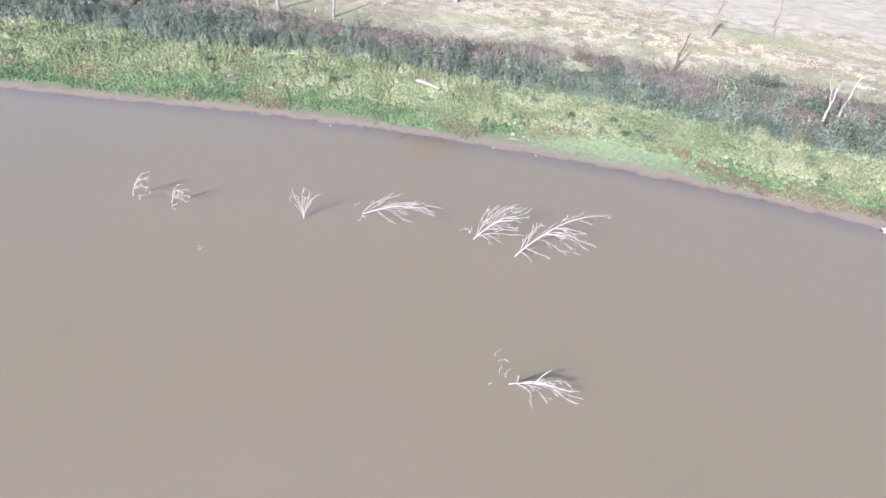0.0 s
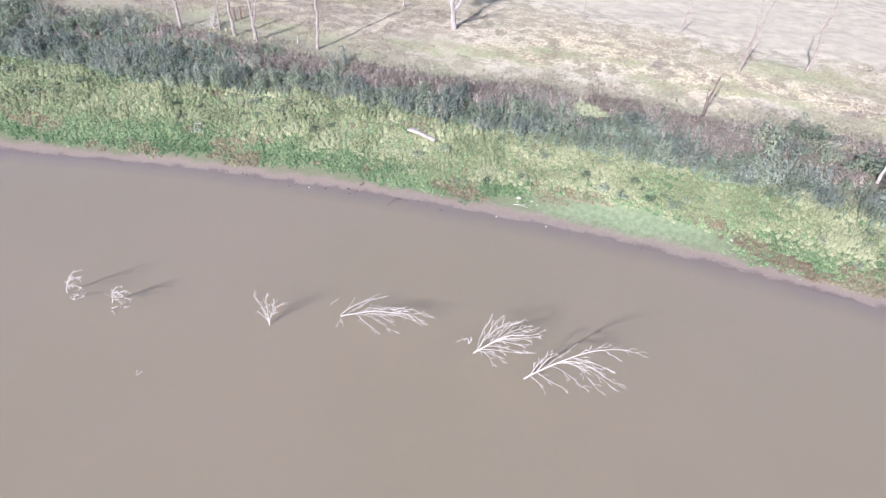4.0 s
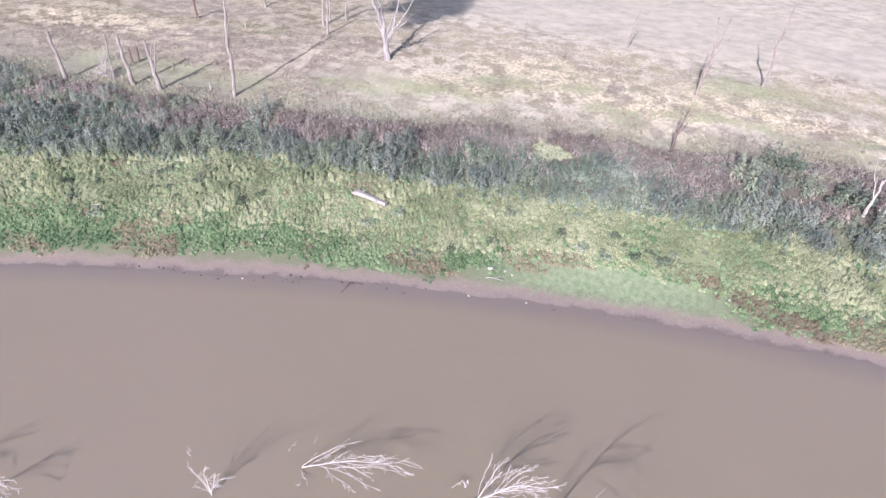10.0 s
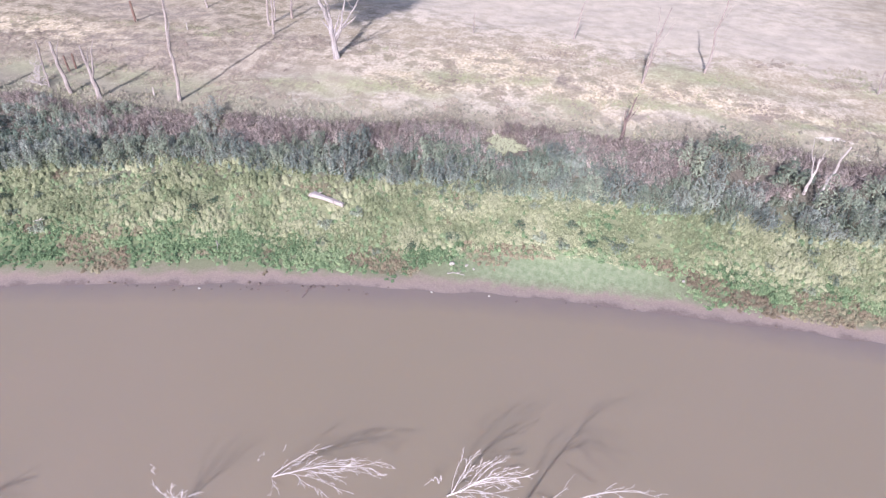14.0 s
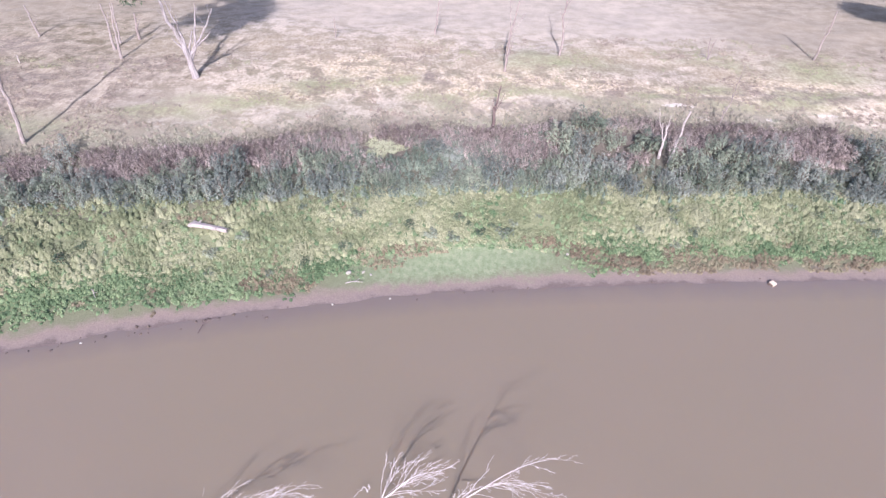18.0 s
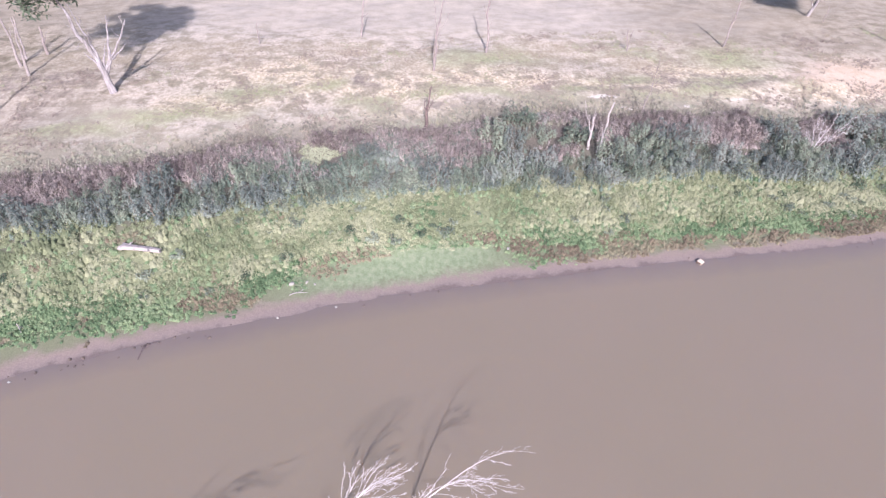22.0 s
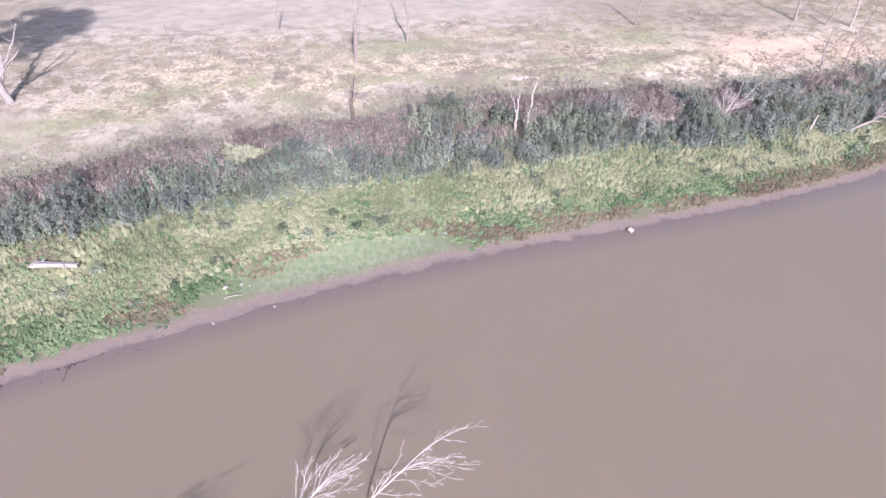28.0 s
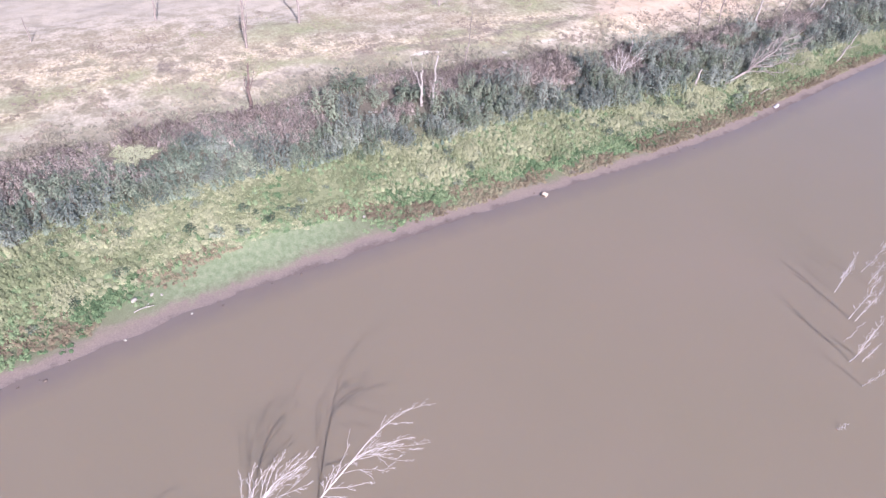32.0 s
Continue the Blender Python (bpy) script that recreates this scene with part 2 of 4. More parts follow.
def ground_material():
    m, nodes, links, b = material("bank_soil_and_grass", 0.95, 0.1)

    def painted(name):
        a = nodes.new("ShaderNodeAttribute")
        a.attribute_name = name
        return a.outputs["Fac"]

    def grey(v):
        return (v, v, v)

    wob = noise_node(nodes, links, 0.45, 6.0, rough=0.65)
    d = calc(nodes, links, "ADD", painted("bank"), calc(nodes, links, "MULTIPLY", calc(nodes, links, "SUBTRACT", wob, 0.5), 3.0))
    f = calc(nodes, links, "DIVIDE", d, 40.0, True)
    fine = noise_node(nodes, links, 2.8, 6.0, stretch=(1.0, 0.7, 1.0), rough=0.66)
    patch = noise_node(nodes, links, 0.6, 6.0, stretch=(0.85, 1.0, 1.0), rough=0.6)
    grit = noise_node(nodes, links, 9.0, 4.0)
    # Soil under weeds and shrubs is toned down, suggesting shade in the gaps.
    base = ramp(nodes, links, f, [(0.0, (0.185, 0.148, 0.135)), (0.009, (0.275, 0.222, 0.20)), (0.026, (0.29, 0.235, 0.20)), (0.045, (0.20, 0.205, 0.132)), (0.11, (0.18, 0.22, 0.12)),
                                 (0.15, (0.245, 0.27, 0.155)), (0.25, (0.235, 0.25, 0.15)), (0.31, (0.165, 0.16, 0.12)), (0.44, (0.20, 0.17, 0.145)), (0.52, (0.25, 0.228, 0.18)), (0.60, (0.35, 0.325, 0.25)), (0.70, (0.47, 0.42, 0.33))])
    lawn_green = ramp(nodes, links, fine, [(0.36, (0.20, 0.25, 0.145)), (0.5, (0.255, 0.31, 0.185)), (0.64, (0.31, 0.345, 0.225))])
    on_lawn = calc(nodes, links, "MULTIPLY", painted("turf"), ramp(nodes, links, calc(nodes, links, "ADD", f, calc(nodes, links, "MULTIPLY", calc(nodes, links, "SUBTRACT", fine, 0.5), 0.05)), [(0.02, grey(0)), (0.055, grey(1))]))
    base = mix(nodes, links, on_lawn, base, lawn_green)
    # the dry paddock: grey-pink litter, with straw, taller tan grass, bare earth and greener hollows
    dry = ramp(nodes, links, fine, [(0.34, (0.40, 0.355, 0.292)), (0.46, (0.485, 0.433, 0.36)), (0.55, (0.54, 0.486, 0.408)), (0.66, (0.64, 0.582, 0.497))])
    dry = mix(nodes, links, 1.0, dry, ramp(nodes, links, patch, [(0.40, (0.66, 0.65, 0.565)), (0.455, (0.80, 0.785, 0.71)), (0.49, (0.97, 0.95, 0.91)), (0.53, (1.06, 1.035, 1.0)), (0.57, (1.22, 1.19, 1.15))]), "MULTIPLY")
    bare = ramp(nodes, links, patch, [(0.36, (0.455, 0.40, 0.322)), (0.62, (0.565, 0.50, 0.412))])
    dry = mix(nodes, links, painted("bare"), dry, bare)
    dry = mix(nodes, links, painted("thick"), dry, mix(nodes, links, 1.0, dry, (0.74, 0.725, 0.68), "MULTIPLY"))
    straw = ramp(nodes, links, fine, [(0.37, (0.42, 0.36, 0.245)), (0.47, (0.57, 0.48, 0.335)), (0.56, (0.71, 0.605, 0.44)), (0.63, (0.82, 0.73, 0.57))])
    dry = mix(nodes, links, calc(nodes, links, "MULTIPLY", painted("straw"), ramp(nodes, links, patch, [(0.44, grey(0.1)), (0.51, grey(1))])), dry, straw)
    tan = ramp(nodes, links, fine, [(0.38, (0.35, 0.295, 0.21)), (0.62, (0.50, 0.43, 0.32))])
    dry = mix(nodes, links, calc(nodes, links, "MULTIPLY", painted("tan"), ramp(nodes, links, patch, [(0.38, grey(1)), (0.6, grey(0.45))])), dry, tan)
    mauve = ramp(nodes, links, fine, [(0.38, (0.25, 0.205, 0.175)), (0.62, (0.38, 0.325, 0.275))])
    dry = mix(nodes, links, calc(nodes, links, "MULTIPLY", painted("mauve"), ramp(nodes, links, patch, [(0.42, grey(0.9)), (0.58, grey(0.2))])), dry, mauve)
    wet = ramp(nodes, links, fine, [(0.38, (0.265, 0.285, 0.155)), (0.62, (0.41, 0.415, 0.255))])
    gm = calc(nodes, links, "MULTIPLY", painted("green"), ramp(nodes, links, calc(nodes, links, "ADD", calc(nodes, links, "MULTIPLY", patch, 0.6), calc(nodes, links, "MULTIPLY", fine, 0.4)), [(0.40, grey(0.15)), (0.52, grey(0.95))]))
    dry = mix(nodes, links, gm, dry, wet)
    dry = mix(nodes, links, calc(nodes, links, "MULTIPLY", painted("earth"), 0.7), dry, (0.70, 0.54, 0.40))
    is_dry = ramp(nodes, links, f, [(0.51, grey(0)), (0.68, grey(1))])
    col = mix(nodes, links, is_dry, base, dry)
    sm = ramp(nodes, links, calc(nodes, links, "MULTIPLY", painted("sand"), calc(nodes, links, "ADD", fine, 0.45)), [(0.62, grey(0)), (1.1, grey(0.9))])
    col = mix(nodes, links, sm, col, (0.85, 0.79, 0.72))
    col = mix(nodes, links, 0.35, col, ramp(nodes, links, grit, [(0.35, (0.55, 0.55, 0.55)), (0.65, (1, 1, 1))]), "MULTIPLY")
    links.new(col, b.inputs["Base Color"])
    bump(nodes, links, b, calc(nodes, links, "ADD", fine, calc(nodes, links, "MULTIPLY", grit, 0.4)), 0.45, 0.1)
    return m


def water_material():
    m, nodes, links, b = material("silty_water", 0.1, 0.85)
    b.inputs["IOR"].default_value = 1.33
    att = nodes.new("ShaderNodeAttribute")
    att.attribute_name = "bank"
    wob = noise_node(nodes, links, 0.5, 3.0)
    d = calc(nodes, links, "ADD", att.outputs["Fac"], calc(nodes, links, "MULTIPLY", calc(nodes, links, "SUBTRACT", wob, 0.5), 1.2))
    f = calc(nodes, links, "ADD", calc(nodes, links, "DIVIDE", d, 8.0), 1.0, True)
    silt = noise_node(nodes, links, 0.035, 3.0)
    deep = ramp(nodes, links, silt, [(0.3, (0.247, 0.206, 0.146)), (0.7, (0.262, 0.213, 0.16))])
    col = mix(nodes, links, ramp(nodes, links, f, [(0.72, (0, 0, 0)), (0.97, (0.8, 0.8, 0.8))]), deep, (0.20, 0.162, 0.145))
    links.new(col, b.inputs["Base Color"])
    b.subsurface_method = "BURLEY"
    b.inputs["Subsurface Weight"].default_value = 0.8
    b.inputs["Subsurface Radius"].default_value = (0.34, 0.28, 0.2)
    b.inputs["Subsurface Scale"].default_value = 0.75
    bump(nodes, links, b, noise_node(nodes, links, 1.6, 3.0, stretch=(1, 0.6, 1)), 0.06, 0.05)
    return m


# ---- mesh helpers ----
def mesh_of(name, verts, faces, mat):
    me = bpy.data.meshes.new(name)
    me.from_pydata(verts, [], faces)
    me.materials.append(mat)
    me.update()
    return me


def leaf_mesh(name, v, f, mat):
    """A mesh of many loose leaves or blades, from arrays."""
    me = bpy.data.meshes.new(name)
    n, k = f.shape
    me.vertices.add(len(v))
    me.vertices.foreach_set("co", np.ascontiguousarray(v, np.float32).ravel())
    me.loops.add(n * k)
    me.loops.foreach_set("vertex_index", f.astype(np.int32).ravel())
    me.polygons.add(n)
    me.polygons.foreach_set("loop_start", np.arange(0, n * k, k, dtype=np.int32))
    me.materials.append(mat)
    me.update(calc_edges=True)
    return me


def empty(name, at, label, category, group="", turn=0.0):
    ob = new(name)
    ob.matrix_basis = pose(*at, 0, 0, turn)
    return tagged(ob, label, category, group)


def child(name, me, parent, label=""):
    ob = new(name, me)
    ob.parent = parent
    return tagged(ob, label)


def quads(centres, sizes, rng, flat=0.5, slim=0.55, facing=None, upright=0.0):
    """Leaf blades: one four-cornered leaf round each centre, tilted by chance; flat 1 lies level. facing: the way each leaf tends to look."""
    n = len(centres)
    normal = rng.normal(size=(n, 3)) * (1.0 - flat)
    if facing is None:
        normal[:, 2] = np.abs(normal[:, 2]) + flat
    else:
        normal = normal * 0.38 + facing
    normal /= np.linalg.norm(normal, axis=1)[:, None]
    a = rng.normal(size=(n, 3))
    a[:, 2] += upright * np.sign(a[:, 2])
    a -= (a * normal).sum(1)[:, None] * normal
    a /= np.linalg.norm(a, axis=1)[:, None]
    c = np.cross(normal, a)
    s = np.asarray(sizes, float)[:, None]
    fold = normal * s * 0.18
    v = np.stack([centres - a * s, centres + c * s * slim + fold, centres + a * s, centres - c * s * slim + fold], 1).reshape(-1, 3)
    f = np.arange(4 * n).reshape(-1, 4)
    return v, f


def blades(centres, tall, wide, rng, lean=0.4):
    """Grass blades: one slender triangle on each root."""
    n = len(centres)
    ang = rng.uniform(0, 2 * math.pi, n)
    side = np.stack([np.cos(ang), np.sin(ang), 0 * ang], 1) * np.asarray(wide, float)[:, None]
    tip = centres + np.stack([rng.normal(size=n) * lean, rng.normal(size=n) * lean, np.ones(n)], 1) * np.asarray(tall, float)[:, None]
    v = np.stack([centres - side, centres + side, tip], 1).reshape(-1, 3)
    return v, np.arange(3 * n).reshape(-1, 3)


def tones(x, y, seed, size=2.2, chance=0.35):
    """A tone from 0 to 1 for each plant: alike in patches, and some by chance."""
    q = np.random.default_rng(seed).uniform(-0.5, 0.5, len(x))
    wave = 0.95 * (vnoise(x, y, size, seed) - 0.5) + 0.7 * (vnoise(x, y, size * 3.3, seed + 1) - 0.5)
    return np.clip(0.5 + wave + chance * q, 0, 1)


def stuff(name, v, f, mat, label, category, tone, inner=0, body_shade=0.22):
    """One mesh of uncountable plants; the last inner corners of each plant are its body, darkened in tone to suggest
    the shade among its leaves.
    """
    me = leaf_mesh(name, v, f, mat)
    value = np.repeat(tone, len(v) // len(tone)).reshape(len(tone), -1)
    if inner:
        value[:, -inner:] -= body_shade
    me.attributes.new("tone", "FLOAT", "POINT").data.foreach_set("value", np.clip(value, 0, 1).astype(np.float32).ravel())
    ob = new(name, me)
    return tagged(ob, label, category, "", "stuff")


def tube(points, radii, sides, verts, faces):
    """Adds a tapered tube along the points."""
    pts = np.asarray(points, float)
    n = len(pts)
    along = np.gradient(pts, axis=0)
    along /= np.linalg.norm(along, axis=1)[:, None] + 1e-9
    ref = np.array([0.0, 0.0, 1.0]) if abs(along[0][2]) < 0.8 else np.array([1.0, 0.0, 0.0])
    first = len(verts)
    for k in range(n):
        u = np.cross(along[k], ref)
        u /= np.linalg.norm(u) + 1e-9
        w = np.cross(along[k], u)
        for s in range(sides):
            q = 2 * math.pi * s / sides
            verts.append(tuple(pts[k] + radii[k] * (math.cos(q) * u + math.sin(q) * w)))
    for k in range(n - 1):
        for s in range(sides):
            a, c = first + k * sides + s, first + k * sides + (s + 1) % sides
            faces.append((a, c, c + sides, a + sides))
    faces.append(tuple(first + s for s in reversed(range(sides))))
    faces.append(tuple(first + (n - 1) * sides + s for s in range(sides)))


def limb_line(start, tip, rng, wiggle, count, lift=0.0):
    start, tip = np.asarray(start, float), np.asarray(tip, float)
    span = np.linalg.norm(tip - start)
    t = np.linspace(0, 1, count)[:, None]
    line = start + (tip - start) * t
    line[:, 2] += lift * span * np.sin(t[:, 0] * math.pi)
    bend = np.cumsum(rng.normal(size=(count, 3)), axis=0)
    bend -= t * bend[-1]
    return line + bend * wiggle * span / count * np.sin(t * math.pi) ** 0.5


def twigs_on(line, radii, rng, number, share, verts, faces, deep=1, spread=0.8, up=0.15, thick=0.011):
    span = np.linalg.norm(line[-1] - line[0])
    for _ in range(number):
        k = rng.integers(len(line) // 4, len(line) - 1)
        way = line[k + 1] - line[k]
        way = way / (np.linalg.norm(way) + 1e-9) + rng.normal(size=3) * spread * 0.5
        way[2] += up
        way /= np.linalg.norm(way)
        length = span * share * rng.uniform(0.4, 1.1)
        own = limb_line(line[k], line[k] + way * length, rng, 0.5, 6, rng.uniform(-0.1, 0.15))
        r = np.linspace(min(radii[k] * 0.55, max(thick * 1.6, 0.014)), thick * 0.7, 6)
        tube(own, np.maximum(r, thick * 0.7), 4, verts, faces)
        if deep:
            twigs_on(own, r, rng, 2, 0.5, verts, faces, deep - 1, spread, up, thick)


def bough_line(start, tip, rng, arch, count):
    """A bough that leaves its stem steeply, arches over and sways on its way to the tip."""
    start, tip = np.asarray(start, float), np.asarray(tip, float)
    way = tip - start
    span = np.linalg.norm(way)
    t = np.linspace(0, 1, count)[:, None]
    side = np.cross(way, (0, 0, 1.0)) / (span + 1e-9)
    line = start + way * t
    line[:, 2] += arch * span * (np.sin(t[:, 0] ** 0.75 * math.pi))
    for wave in (1, 2, 3):
        a, b = rng.normal(size=2) * 0.042 * span / wave ** 1.1
        swing = np.sin(t * wave * math.pi)
        line += side * swing * a + np.array([0, 0, 1.0]) * swing * b * 0.6
    return line


def forks_on(line, radii, rng, number, share, verts, faces, deep=2, thick=0.0055):
    """Side branches that fork off along a bough, shorter towards its tip, and fork again."""
    span = np.linalg.norm(line[-1] - line[0])
    for q in np.linspace(0.28, 0.95, number) + rng.uniform(-0.06, 0.06, number):
        k = int(np.clip(q * (len(line) - 1), 1, len(line) - 2))
        way = line[k + 1] - line[k]
        way /= np.linalg.norm(way) + 1e-9
        off = np.cross(way, rng.normal(size=3))
        off /= np.linalg.norm(off) + 1e-9
        off[2] *= 0.7
        way = way + off * rng.uniform(0.22, 0.7)
        way /= np.linalg.norm(way)
        length = span * share * rng.uniform(0.45, 1.2) * (1.25 - 0.6 * q)
        end = line[k] + way * length
        end[2] = max(end[2], 0.08)
        own = bough_line(line[k], end, rng, rng.uniform(-0.05, 0.16), 7)
        r = np.linspace(max(radii[k] * 0.34, thick), thick * 0.7, 7)
        tube(own, r, 4, verts, faces)
        if deep:
            forks_on(own, r, rng, 3 if deep > 1 else 2, 0.5, verts, faces, deep - 1, thick)


def drowned_tree(at, tips, girth, seed, label, group, forks=5, share=0.3):
    """A bleached dead tree out of the water: a main stem to the first tip, boughs to the others, and forks on all."""
    rng = np.random.default_rng(seed)
    ob = empty("dead_tree", (at[0], at[1], 0.0), label, "dead tree", group)
    main = bough_line((0, 0, -0.08), tips[0][:3], rng, 0.07, 16)
    main_r = 0.92 * girth * (1 - 0.88 * np.linspace(0, 1, 16) ** 0.75)
    for n, tip in enumerate(tips):
        verts, faces = [], []
        line, radii = main, main_r
        if n:
            k = int(round(tip[3] * 15))
            line = bough_line(main[k], tip[:3], rng, rng.uniform(0.03, 0.16), 13)
            radii = np.maximum(main_r[k] * rng.uniform(0.28, 0.62) * (1 - 0.86 * np.linspace(0, 1, 13) ** 0.8), 0.0055)
        tube(line, radii, 7 if n == 0 else 6, verts, faces)
        wood = child("trunk" if n == 0 else "limb", mesh_of("trunk" if n == 0 else "limb", verts, faces, BLEACHED), ob)
        verts, faces = [], []
        forks_on(line, radii, rng, forks, share, verts, faces)
        tagged(child("twig_spray", mesh_of("twig_spray", verts, faces, BLEACHED), wood), kind="stuff")
    return ob


def dead_tree(name, at, tips, girth, mat, seed, label, category, group="", from_base=0.15, twigs=5, share=0.35, lift=0.0, wiggle=0.9, thick=0.012, below=0.3, z=None, deep=1, taper=0.86, up=0.05, spread=0.8):
    """A dead tree: its main stem runs to the first tip, and the limbs leave that stem for the other tips."""
    rng = np.random.default_rng(seed)
    base = (at[0], at[1], float(height(at[0], at[1])) if z is None else z)
    ob = empty(name, base, label, category, group)
    main = limb_line((0, 0, -below), tips[0][:3], rng, wiggle, 14, lift)
    main_r = girth * (1 - taper * np.linspace(0, 1, 14) ** 0.8)
    main_r[0] *= 1.15
    for n, tip in enumerate(tips):
        verts, faces = [], []
        if n == 0:
            line, radii = main, main_r
        else:
            k = 1 + int(from_base * 12 * rng.uniform(0.4, 1.3))
            k = min(k, 9)
            while k > 1 and main[k][2] > tip[2] * 0.8:
                k -= 1
            if len(tip) > 3:
                k = int(round(tip[3] * 13))
            line = limb_line(main[k], tip[:3], rng, wiggle, 11, lift * rng.uniform(0.5, 1.4))
            radii = np.maximum(main_r[k] * rng.uniform(0.45, 0.65) * (1 - 0.85 * np.linspace(0, 1, 11)), thick)
        tube(line, radii, 7 if n == 0 else 6, verts, faces)
        wood = child("trunk" if n == 0 else "limb", mesh_of("trunk" if n == 0 else "limb", verts, faces, mat), ob)
        if twigs:
            verts, faces = [], []
            twigs_on(line, radii, rng, twigs, share, verts, faces, deep, spread, up, thick)
            tagged(child("twig_spray", mesh_of("twig_spray", verts, faces, mat), wood), kind="stuff")
    return ob


# ---- ground and water ----
def sheet(name, xs, ds, mat, level=None):
    gx, gd = np.meshgrid(xs, ds)
    gy = shore(gx) + gd
    gz = height(gx, gy) if level is None else np.full_like(gx, level)
    verts = np.stack([gx, gy, gz], -1).reshape(-1, 3)
    w, h = len(xs), len(ds)
    i = (np.arange(h - 1)[:, None] * w + np.arange(w - 1)).ravel()
    me = mesh_of(name, verts.tolist(), np.stack([i, i + 1, i + 1 + w, i + w], 1).tolist(), mat)
    me.attributes.new("bank", "FLOAT", "POINT").data.foreach_set("value", gd.ravel().astype(np.float32))
    me.polygons.foreach_set("use_smooth", np.ones(len(me.polygons), bool))
    return tagged(new(name, me), kind="structure"), me, gx.ravel(), gy.ravel(), gd.ravel()


XS = np.unique(np.r_[np.linspace(-900, -120, 14), np.arange(-120, 130.01, 0.6), np.linspace(130, 900, 14)])
DS = np.unique(np.r_[np.linspace(-700, -20, 12), np.arange(-20, -2, 2.0), np.arange(-2, 26, 0.35), np.arange(26, 90, 0.8), np.linspace(90, 1500, 16)])
ground, ground_mesh, GX, GY, GD = sheet("ground", XS, DS, ground_material())
belt = zone(BELT_SHRUB, GX)
ground_mesh.attributes["bank"].data.foreach_set("value", np.where(GD > 8, 8 + (GD - 8) * 11.5 / (belt - 8), GD).astype(np.float32))
tagged(ground, "muddy river bank rising to a dry bleached grass paddock", "ground")
water, water_mesh, _, _, _ = sheet("water", np.unique(np.r_[np.linspace(-900, -100, 8), np.arange(-100, 110, 4.0), np.linspace(110, 900, 8)]), np.unique(np.r_[np.linspace(-700, -10, 10), np.arange(-10, 2.5, 0.8)]), water_material(), 0.0)
tagged(water, "still brown silty water of a wide lagoon", "water")


def blobs(spots, ragged=0.55):
    """Soft-edged patches of uneven outline round the spots (x, y, half width, half depth)."""
    wx = GX + 7 * ragged * (vnoise(GX, GY, 3.5, 93) - 0.5)
    wy = GY + 5 * ragged * (vnoise(GX, GY, 3.0, 94) - 0.5)
    out = np.zeros(len(GX))
    for x, y, rx, ry in spots:
        out = np.maximum(out, np.exp(-(((wx - x) / rx) ** 2 + ((wy - y) / ry) ** 2) ** 1.5))
    return out


def paint(name, values):
    ground_mesh.attributes.new(name, "FLOAT", "POINT").data.foreach_set("value", np.clip(values, 0, 1).astype(np.float32))


GREEN_SPOTS = [(-15.3, 60, 4.5, 2.2), (-7.5, 62, 2.5, 1.5), (11, 68.5, 6, 3), (-2, 56.8, 3, 1.2), (-42, 48, 9, 3), (-56, 47, 7, 3), (17, 57, 3, 1.5), (40, 67.5, 5, 3), (26, 62, 3, 1.2), (29, 69, 4, 1.5), (20, 60, 3, 1.3), (-22, 55, 8, 1.6), (34, 59, 4, 1.4), (7, 60, 4, 1.6), (-30, 52, 5, 1.5), (12, 59, 3.5, 1), (22, 59.6, 3, 1), (38, 61, 4, 1.1), (46, 60, 3, 1), (28, 58, 4, 1.2)]
SAND_SPOTS = [(12.5, 54.6, 1.8, 0.65), (15.2, 54.9, 1.4, 0.65), (18.5, 55.2, 1.8, 0.65), (24, 55.8, 2, 0.65), (31, 56.2, 1.6, 0.65), (22, 57.4, 3, 0.4), (37, 57, 2, 0.4), (-10.5, 48.9, 0.6, 0.4)]
STRAW_SPOTS = [(6, 64, 6, 4), (-13, 66, 8, 3), (30, 59, 10, 2), (-9, 63, 12, 5), (-18, 57, 7, 2.5), (-1, 60, 7, 4), (-68, 57, 14, 4), (12, 62, 8, 3), (24, 61, 8, 2.5), (36, 63, 8, 3), (3, 55.5, 10, 1.6), (48, 58, 6, 2.5)]
TAN_SPOTS = [(-22, 71, 9, 5), (-9, 72, 8, 3), (19, 70, 8, 4.5), (-33, 70, 8, 4), (30, 66, 6, 3), (2, 68, 5, 3), (-6, 66, 3, 1.6)]
BARE_SPOTS = [(-1, 90, 22, 10), (20, 84, 18, 7), (40, 78, 20, 9), (-31, 55, 7, 3.5), (60, 72, 14, 6), (-75, 80, 20, 10)]
MAUVE_SPOTS = [(-50, 56, 14, 7), (-37, 51, 7, 3), (-68, 46, 8, 4), (18, 60.5, 9, 2), (34, 61, 9, 1.8), (-38, 62, 8, 4), (6, 56.5, 5, 1.2), (-60, 68, 12, 4), (-4, 62, 2, 1.2)]
paint("green", blobs(GREEN_SPOTS))
paint("sand", blobs(SAND_SPOTS, 0.4))
paint("straw", blobs(STRAW_SPOTS))
paint("tan", blobs(TAN_SPOTS))
paint("bare", 0.75 * blobs(BARE_SPOTS) + 0.75 * np.clip((GY - 70 - 0.1 * np.abs(GX - 10)) / 10, 0, 1))
paint("mauve", blobs(MAUVE_SPOTS))
paint("earth", blobs([(54, 61.5, 8, 4), (64, 60, 8, 3)]))
paint("turf", np.exp(-((GX - 0.5) / 8.5) ** 4) * np.clip((6 - GD) / 2, 0, 1))
paint("thick", 1.0 * np.clip((-24 - GX + 10 * (vnoise(GX, GY, 7.0, 91) - 0.5)) / 22, 0, 1) + 0.25 * np.clip((GX - 6) / 10, 0, 1) * np.clip((68 - GY) / 6, 0, 1) + 0.85 * np.clip((GX - 28) / 12, 0, 1) * np.clip((GY - 63) / 6, 0, 1))

